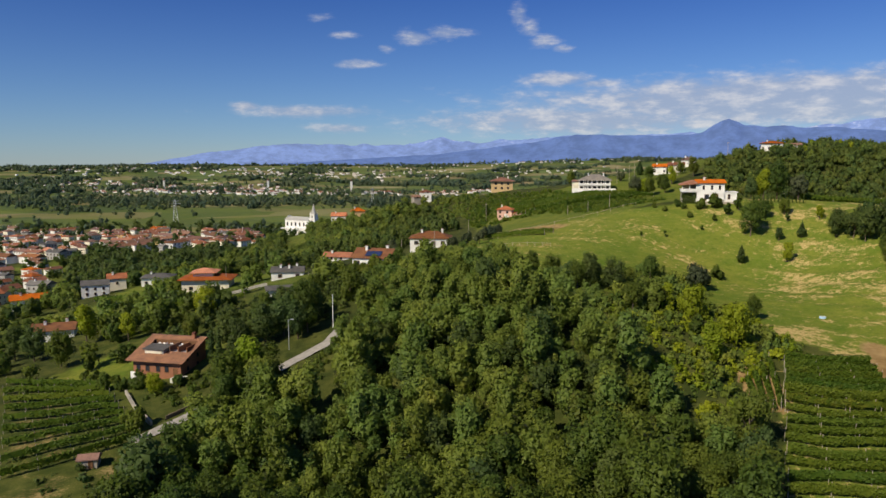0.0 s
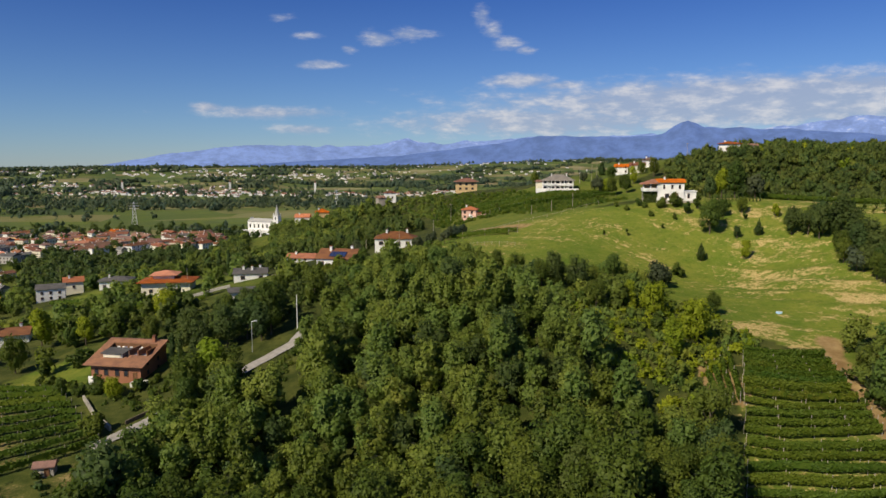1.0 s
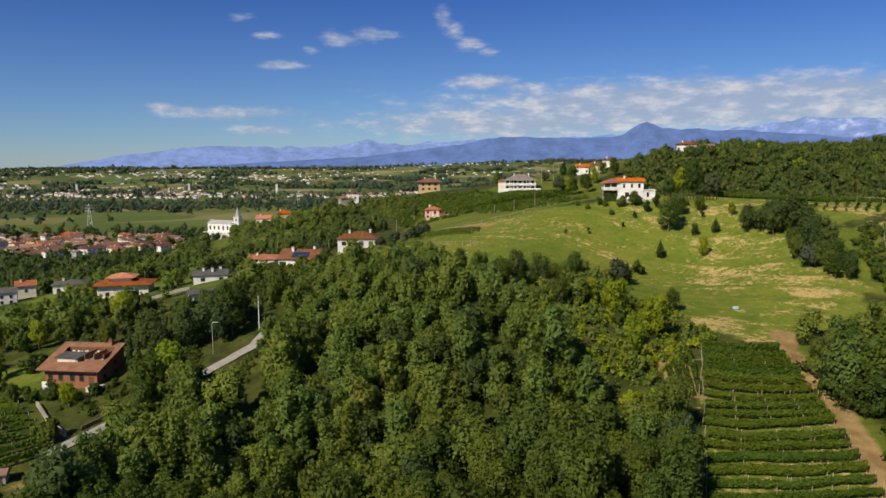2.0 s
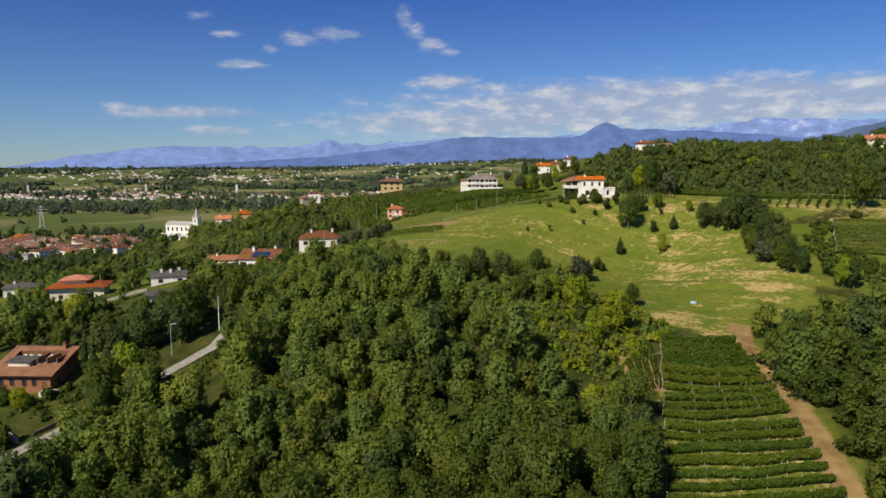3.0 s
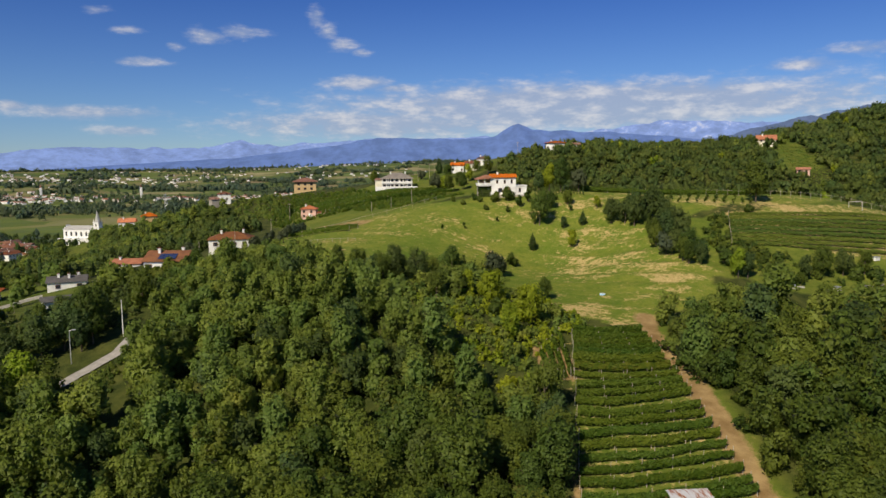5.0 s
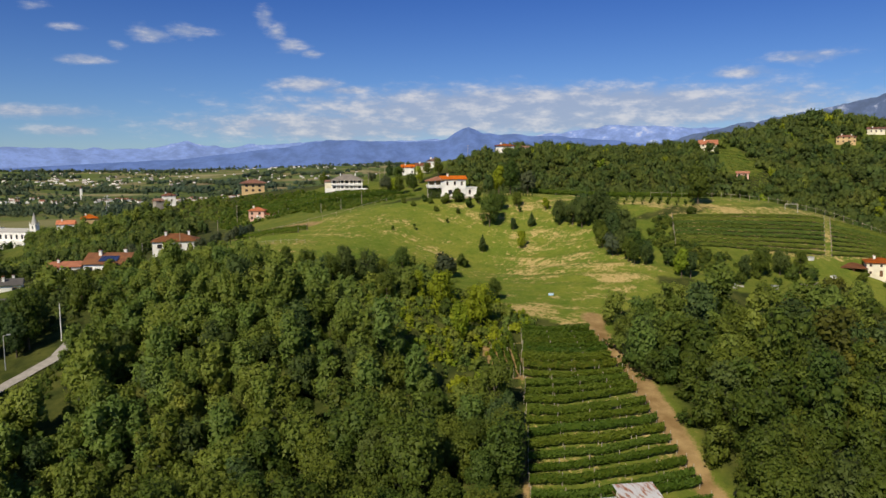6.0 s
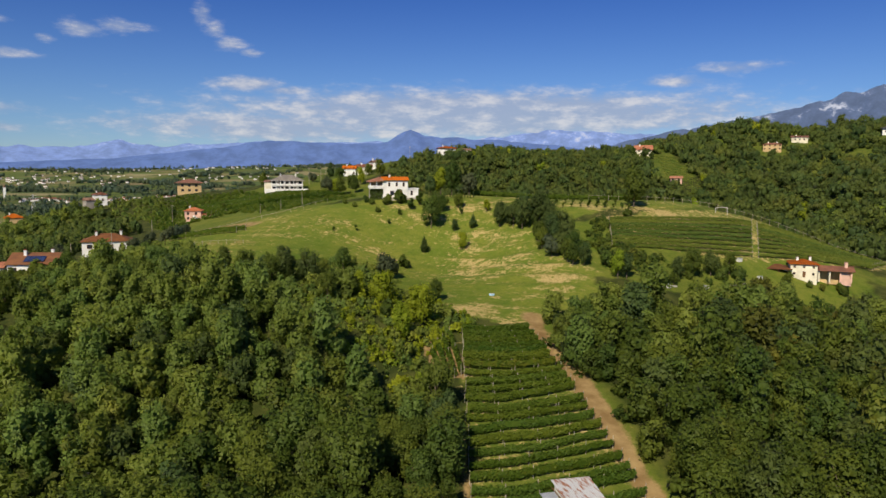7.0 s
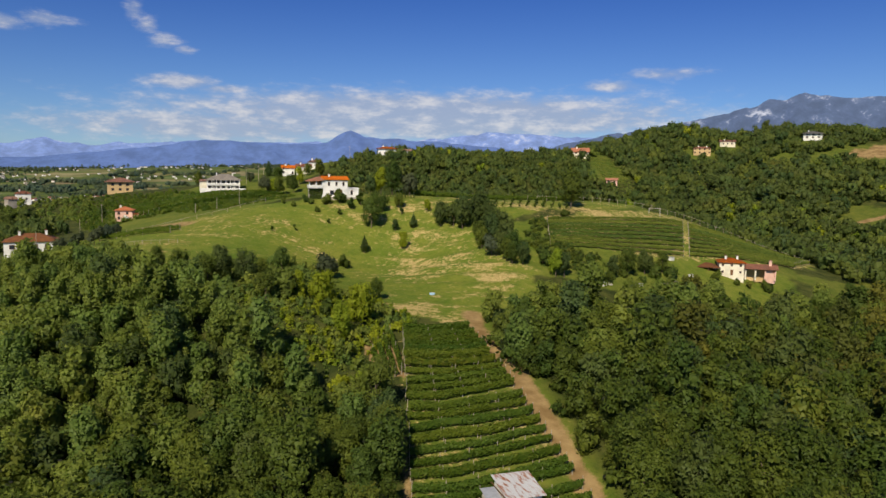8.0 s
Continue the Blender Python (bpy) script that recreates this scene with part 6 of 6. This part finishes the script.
far_wood("vineyard_slope", [(x, y, r.uniform(0.5, 0.95)) for x, y in scatter(BELOW, 3.0, 35, keep=lambda x, y: min(math.hypot(x - a, y - b) for a, b in SPOTS) > 9)], 3.2, 2.3, 60, 0.34, "leaf_vine", "leafy vines and saplings on the slope above the meadow", 35, 4)
PLOT = [(118, 139), (150, 142), (168, 144), (163, 151), (142, 155), (120, 150)]
far_wood("undergrowth", [(x, y, r.uniform(0.4, 1.0)) for x, y in scatter(PLOT, 3.8, 36, keep=lambda x, y: float(ripple(np.array([x]), np.array([y]), 9)[0]) > 0.42)], 3.2, 2.6, 110, 0.28, "leaf", "shrubs and brambles between the orchard trees", 36, 5)
SHADY = [(116, 150), (124, 170), (132, 180), (140, 179), (130, 163), (140, 152), (126, 146)]
far_wood("undergrowth", [(x, y, r.uniform(0.5, 1.1)) for x, y in scatter(SHADY, 2.6, 34)], 3.4, 2.4, 80, 0.34, "leaf", "dark scrub on the shaded bank beside the copse", 34, 5)
TOWN_WOOD = [(-180, 560), (-235, 585), (-300, 610), (-312, 580), (-262, 490), (-214, 410), (-160, 420), (-150, 510)]
far_wood("woodland", scatter(TOWN_WOOD, 8.0, 44, keep=lambda x, y: min(math.hypot(x - a, y - b) for a, b in SPOTS) > 10), 9, 8.6, 150, 0.85, "leaf_dark", "dark clump of tall trees below the town", 44, 9)
TOWN_EDGE = [(-600, 1000), (-200, 1010), (-120, 900), (-150, 760), (-190, 620), (-180, 380), (-260, 330), (-450, 500)]
far_wood("woodland", scatter(TOWN_EDGE, 21, 28, keep=lambda x, y: min(math.hypot(x - a, y - b) for a, b in SPOTS) > 12), 9, 10, 110, 1.0, "leaf_dark", "garden trees between the houses of the town", 28, 6)

# hedges, copses and river woods over the plain
q = random.Random(31)
plain_trees = []
for i in range(230):
    d, a = 950 * (4700 / 950) ** q.random(), q.uniform(-36, 34)
    x, y = d * math.sin(radians(a)), d * math.cos(radians(a))
    turn = radians(q.choice((4, 12, -8, 95, 0, 8)) + q.uniform(-5, 5))
    long = q.uniform(40, 130) * (0.5 + d / 2500)
    step = 7 + d / 300
    for k in range(int(long / step)):
        s = k * step + q.uniform(-2, 2)
        plain_trees.append((x + s * math.cos(turn) + q.uniform(-6, 6), y + s * math.sin(turn) + q.uniform(-6, 6), q.uniform(0.5, 1.25) * (1 + d / 6000)))
for i in range(1700):
    x = -1350 + 2250 * q.random()
    plain_trees.append((x, 1630 + 0.06 * x + q.gauss(0, 80), q.uniform(0.7, 1.5)))
for i in range(900):
    a, d = q.uniform(-38, 30), q.uniform(1750, 3100)
    plain_trees.append((d * math.sin(radians(a)), d * math.cos(radians(a)), q.uniform(0.6, 1.4)))
plain_trees = [p for p in plain_trees if not (1060 < math.hypot(p[0], p[1]) < 1420 and q.random() < 0.9) and float(land(np.array([p[0]]), np.array([p[1]]))[0]) < 120]
far_wood("plain_woods", plain_trees, 13, 11, 24, 2.0, "leaf_hazed", "hedgerows and small woods scattered over the plain", 32, 3, heart=0.8)
# beyond them the woods close up into low bands
far_groves = []
for i in range(130):
    a, d = q.uniform(-41, 46), 2300 * (4300 / 2300) ** q.random() ** 0.8
    n = q.randint(4, 14)
    for k in range(n):
        b = a + (k - n / 2) * 0.30 + q.uniform(-0.1, 0.1)
        e = d + q.uniform(-60, 60)
        far_groves.append((e * math.sin(radians(b)), e * math.cos(radians(b)), q.uniform(0.7, 1.3)))
for d, step in ((4250, 0.26), (4560, 0.24), (4740, 0.21)):
    for k in range(int(88 / step)):
        b = -42 + k * step + q.uniform(-0.1, 0.1)
        if float(ripple(np.array([b * 40.0]), np.array([d * 1.0]), 110)[0]) > 0.34:
            e = d + q.uniform(-50, 50)
            far_groves.append((e * math.sin(radians(b)), e * math.cos(radians(b)), q.uniform(0.55, 0.85)))
far_wood("plain_woods", far_groves, 34, 13, 44, 3.0, "leaf_hazed", "low bands of woodland across the far plain", 42, 7, heart=0.85)


def far_village(name, spots, label):
    """Small distant houses in one sheet, walls and tiled roofs."""
    verts, faces, index = [], [], []
    for x, y, w, d, h, turn in spots:
        z, o = gz(x, y) - 0.5, len(verts)
        c, s = math.cos(turn), math.sin(turn)
        for px, py, pz in ((-w, -d, -1), (w, -d, -1), (w, d, -1), (-w, d, -1), (-w, -d, h), (w, -d, h), (w, d, h), (-w, d, h), (-w, 0, h + d * 0.55), (w, 0, h + d * 0.55)):
            verts.append((x + px * c - py * s, y + px * s + py * c, z + pz))
        for f, m in (((0, 1, 5, 4), 0), ((1, 2, 6, 9, 5), 0), ((2, 3, 7, 6), 0), ((3, 0, 4, 8, 7), 0), ((4, 5, 9, 8), 1), ((6, 7, 8, 9), 1)):
            faces.append([o + i for i in f])
            index.append(m)
    me = mesh_from(name, verts, faces, MAT["white"])
    me.materials.append(MAT["tile"])
    me.polygons.foreach_set("material_index", np.array(index, dtype=np.int32))
    return tagged(new(name, me), label, "village", kind="stuff")


def cluster(n, cx, cy, sx, sy, seed):
    v = random.Random(seed)
    return [(cx + v.gauss(0, sx), cy + v.gauss(0, sy), v.uniform(3.5, 8.5), v.uniform(3, 5), v.uniform(3.5, 6.5), radians(v.choice((5, 95, -20, 30)))) for _ in range(n)]


far_village("distant_village", cluster(150, -900, 2380, 170, 190, 1) + cluster(80, -640, 2130, 140, 90, 2) + cluster(40, -1250, 2700, 200, 120, 12), "distant village of white houses with red roofs on the plain")
far_village("distant_village", cluster(70, -180, 2050, 170, 50, 3) + cluster(60, 210, 2150, 150, 80, 4) + cluster(14, 330, 1900, 60, 40, 9), "distant row of pale houses with red roofs across the plain")
far_village("distant_village", cluster(50, -1700, 2750, 300, 160, 5) + cluster(110, -700, 3500, 600, 140, 6) + cluster(60, 150, 3300, 500, 150, 7) + cluster(120, -1500, 3600, 600, 160, 8) + cluster(60, 300, 4000, 500, 120, 10), "far scattered white farmsteads on the plain")
tower = thing("bell_tower", -284, 2190, gz(-284, 2190), 0, "slim white bell tower of a distant village", "tower")
part("shaft", boxes((-3, 3, -3, 3, -2, 30), (-3.5, 3.5, -3.5, 3.5, 30, 31)), MAT["white"], tower)
bm = tube(bmesh.new(), (0, 0, 31), (0, 0, 40), 3.3, 0.1, 4)
part("spire", bm, MAT["tile"], tower)
for x, y in ((-560, 2260), (-905, 2290)):
    copy_thing(tower, pose(x, y, gz(x, y), 0, 0, 20))
shed = thing("warehouse", 210, 1700, gz(210, 1700), 4, "long low white warehouse on the plain", "warehouse")
part("wall", boxes((-32, 32, -9, 9, -2, 6)), MAT["white"], shed)
part("roof", roof_mesh(64, 18, 6, 1.4, 0.4, "gable"), MAT["concrete"], shed)


# ---------------------------------------------------------------- posts, lamps, fences, small things
def pole(name, x, y, h, r0, mat, label, category, lamp=False, arm=0.0):
    ob = thing(name, x, y, gz(x, y), 0, label, category)
    part("shaft", tube(bmesh.new(), (0, 0, -0.6), (0, 0, h), r0, r0 * 0.6, 8), MAT[mat], ob)
    if lamp:
        part("arm", tube(bmesh.new(), (0, 0, h - 0.1), (0.9, -0.2, h + 0.15), 0.05, 0.04, 6), MAT["steel"], ob)
        part("lamp_head", boxes((0.6, 1.3, -0.4, 0.0, h + 0.05, h + 0.22)), MAT["steel"], ob)
    if arm:
        part("crossarm", boxes((-arm, arm, -0.07, 0.07, h - 0.5, h - 0.35)), MAT[mat], ob)
    return ob


pole("utility_pole", -26, 163, 8.0, 0.13, "white", "tall pale concrete pole beside the lane", "pole")
pole("street_lamp", -35, 156, 7.0, 0.10, "steel", "slender street lamp beside the lane", "street lamp", lamp=True)
for x, y, h in ((-3, 243, 7), (9, 247, 8), (-14, 236, 6), (54, 262, 4.0), (62, 262, 5.5), (47, 265, 3.6), (21, 341, 9), (92, 374, 9), (99, 376, 9), (106, 392, 8), (124, 374, 7), (134, 384, 8), (158, 394, 9), (-78, 250, 8)):
    pole("utility_pole", x, y, h, 0.11, "pole", "grey wooden utility pole on the slope", "pole", arm=0.7 if h > 8 else 0)


def fence(line, spacing, height, label, rail=True):
    ob = thing("fence", line[0][0], line[0][1], gz(*line[0]), 0, label, "fence")
    z0 = gz(*line[0])
    mesh = bpy.data.meshes.new("fence_post")
    bm = tube(bmesh.new(), (0, 0, -0.4), (0, 0, height), 0.055, 0.05, 6)
    bm.to_mesh(mesh)
    bm.free()
    mesh.materials.append(MAT["pole"])
    last = None
    for (x0, y0), (x1, y1) in zip(line, line[1:]):
        n = max(1, int(math.hypot(x1 - x0, y1 - y0) / spacing))
        for i in range(n):
            x, y = x0 + (x1 - x0) * i / n, y0 + (y1 - y0) * i / n
            here = Vector((x - line[0][0], y - line[0][1], gz(x, y) - z0))
            part("post", mesh, None, ob).location = here
            if last is not None and rail:
                part("rail", tube(bmesh.new(), last + Vector((0, 0, height * 0.8)), here + Vector((0, 0, height * 0.8)), 0.035, 0.035, 4), MAT["pole"], ob)
            last = here
    return ob


fence([(150, 204), (166, 197), (186, 188), (204, 181), (228, 172), (252, 162)], 3.0, 2.0, "long vineyard fence with pale posts on the crest")
fence([(8, 254), (33, 238), (52, 236), (70, 240)], 4.0, 1.4, "pale post fence along the meadow's upper edge")
fence([(17, 214), (25, 207.5), (33.4, 201.6)], 2.2, 1.2, "short low fence of wooden posts on the meadow")
fence([(-33, 222), (-40, 228), (-47, 236)], 2.6, 1.5, "dark garden fence on a low wall")
gate = thing("gate_frame", 188, 180, gz(188, 180), -40, "pale metal frame standing at the vineyard's top", "frame")
for px in (-1.9, 1.9):
    part("upright", tube(bmesh.new(), (px, 0, -0.5), (px, 0, 2.3), 0.09, 0.09), MAT["concrete"], gate)
part("crossbar", tube(bmesh.new(), (-2.0, 0, 2.3), (2.0, 0, 2.3), 0.09, 0.09), MAT["concrete"], gate)


def low_wall(line, height, thick, label, mat="stone"):
    ob = thing("garden_wall", line[0][0], line[0][1], 0, 0, label, "wall")
    for (x0, y0), (x1, y1) in zip(line, line[1:]):
        n = max(1, int(math.hypot(x1 - x0, y1 - y0) / 3))
        d = Vector((x1 - x0, y1 - y0)).normalized()
        for i in range(n):
            ends = [(x0 + (x1 - x0) * k / n, y0 + (y1 - y0) * k / n) for k in (i, i + 0.995)]
            bm = bmesh.new()
            v = [bm.verts.new((x - line[0][0] - d.y * s * thick / 2, y - line[0][1] + d.x * s * thick / 2, gz(x, y) + up)) for x, y in ends for s in (-1, 1) for up in (-0.8, height)]
            for f in ((0, 1, 3, 2), (4, 6, 7, 5), (0, 4, 5, 1), (2, 3, 7, 6), (1, 5, 7, 3), (0, 2, 6, 4)):
                bm.faces.new([v[j] for j in f])
            part("segment", bm, MAT[mat], ob)
    return ob


low_wall([(-68, 146), (-62, 137), (-56, 130)], 0.9, 0.4, "low pale stone garden wall down the slope")
# bark-brown wall put where a dark hedge lines the lane
low_wall([(-54, 132), (-47, 139), (-40, 146)], 0.8, 0.3, "dark brown wall standing in for a hedge along the lane's edge", "bark")
low_wall([(-73, 229), (-59, 233)], 0.9, 0.5, "pale retaining wall of a driveway", "concrete")
low_wall([(121, 137.6), (131, 138.8)], 0.35, 0.4, "low pale garden wall along the orchard track", "concrete")
low_wall([(152, 141.3), (160, 142.8)], 0.35, 0.4, "short low garden wall near the farmhouse", "stone")
cover = thing("pool_cover", 82, 149, gz(82, 149), 30, "small pale blue paddling pool on the grass", "pool")
part("rim", tube(bmesh.new(), (0, 0, -0.2), (0, 0, 0.30), 0.7, 0.7, 16), plain_stuff("blue_plastic", (0.35, 0.55, 0.75), 0.4), cover)
part("water", tube(bmesh.new(), (0, 0, 0.302), (0, 0, 0.31), 0.6, 0.6, 16), plain_stuff("pool_white", (0.75, 0.82, 0.88), 0.2), cover)
for x, y, s in ((168, 153, 0.9), (127, 138, 0.8), (141, 139, 0.9), (168, 145, 0.7), (122, 139, 0.6)):
    ob = thing("beehive", x, y, gz(x, y), 10, "small white box standing in the grass", "box")
    part("box", boxes((-s, s, -s * 0.7, s * 0.7, -0.2, 0.9 * s)), MAT["white"], ob)
    part("lid", boxes((-s * 1.1, s * 1.1, -s * 0.8, s * 0.8, 0.9 * s, s)), MAT["steel"], ob)


def pylon(x, y, h):
    """A lattice power pylon: four leaning legs, braces and three crossarms."""
    ob = thing("power_pylon", x, y, gz(x, y), 15, "grey lattice power pylon standing on the plain", "pylon")
    w = h * 0.11
    for sx, sy in ((-1, -1), (1, -1), (1, 1), (-1, 1)):
        part("leg", tube(bmesh.new(), (sx * w, sy * w, -1), (sx * 0.5, sy * 0.5, h), 0.28, 0.18, 4), MAT["steel"], ob)
    for k in range(7):
        z0, z1 = h * k / 7, h * (k + 1) / 7
        a, b = w + (0.5 - w) * k / 7, w + (0.5 - w) * (k + 1) / 7
        part("brace", tube(bmesh.new(), (-a, -a, z0), (b, -b, z1), 0.14, 0.14, 4), MAT["steel"], ob)
        part("brace", tube(bmesh.new(), (a, a, z0), (-b, b, z1), 0.14, 0.14, 4), MAT["steel"], ob)
    for z, s in ((0.72, 6.5), (0.83, 8.0), (0.94, 5.0)):
        part("crossarm", tube(bmesh.new(), (-s, 0, h * z), (s, 0, h * z), 0.25, 0.25, 4), MAT["steel"], ob)


pylon(-400, 1050, 36)
pylon(-150, 1500, 38)
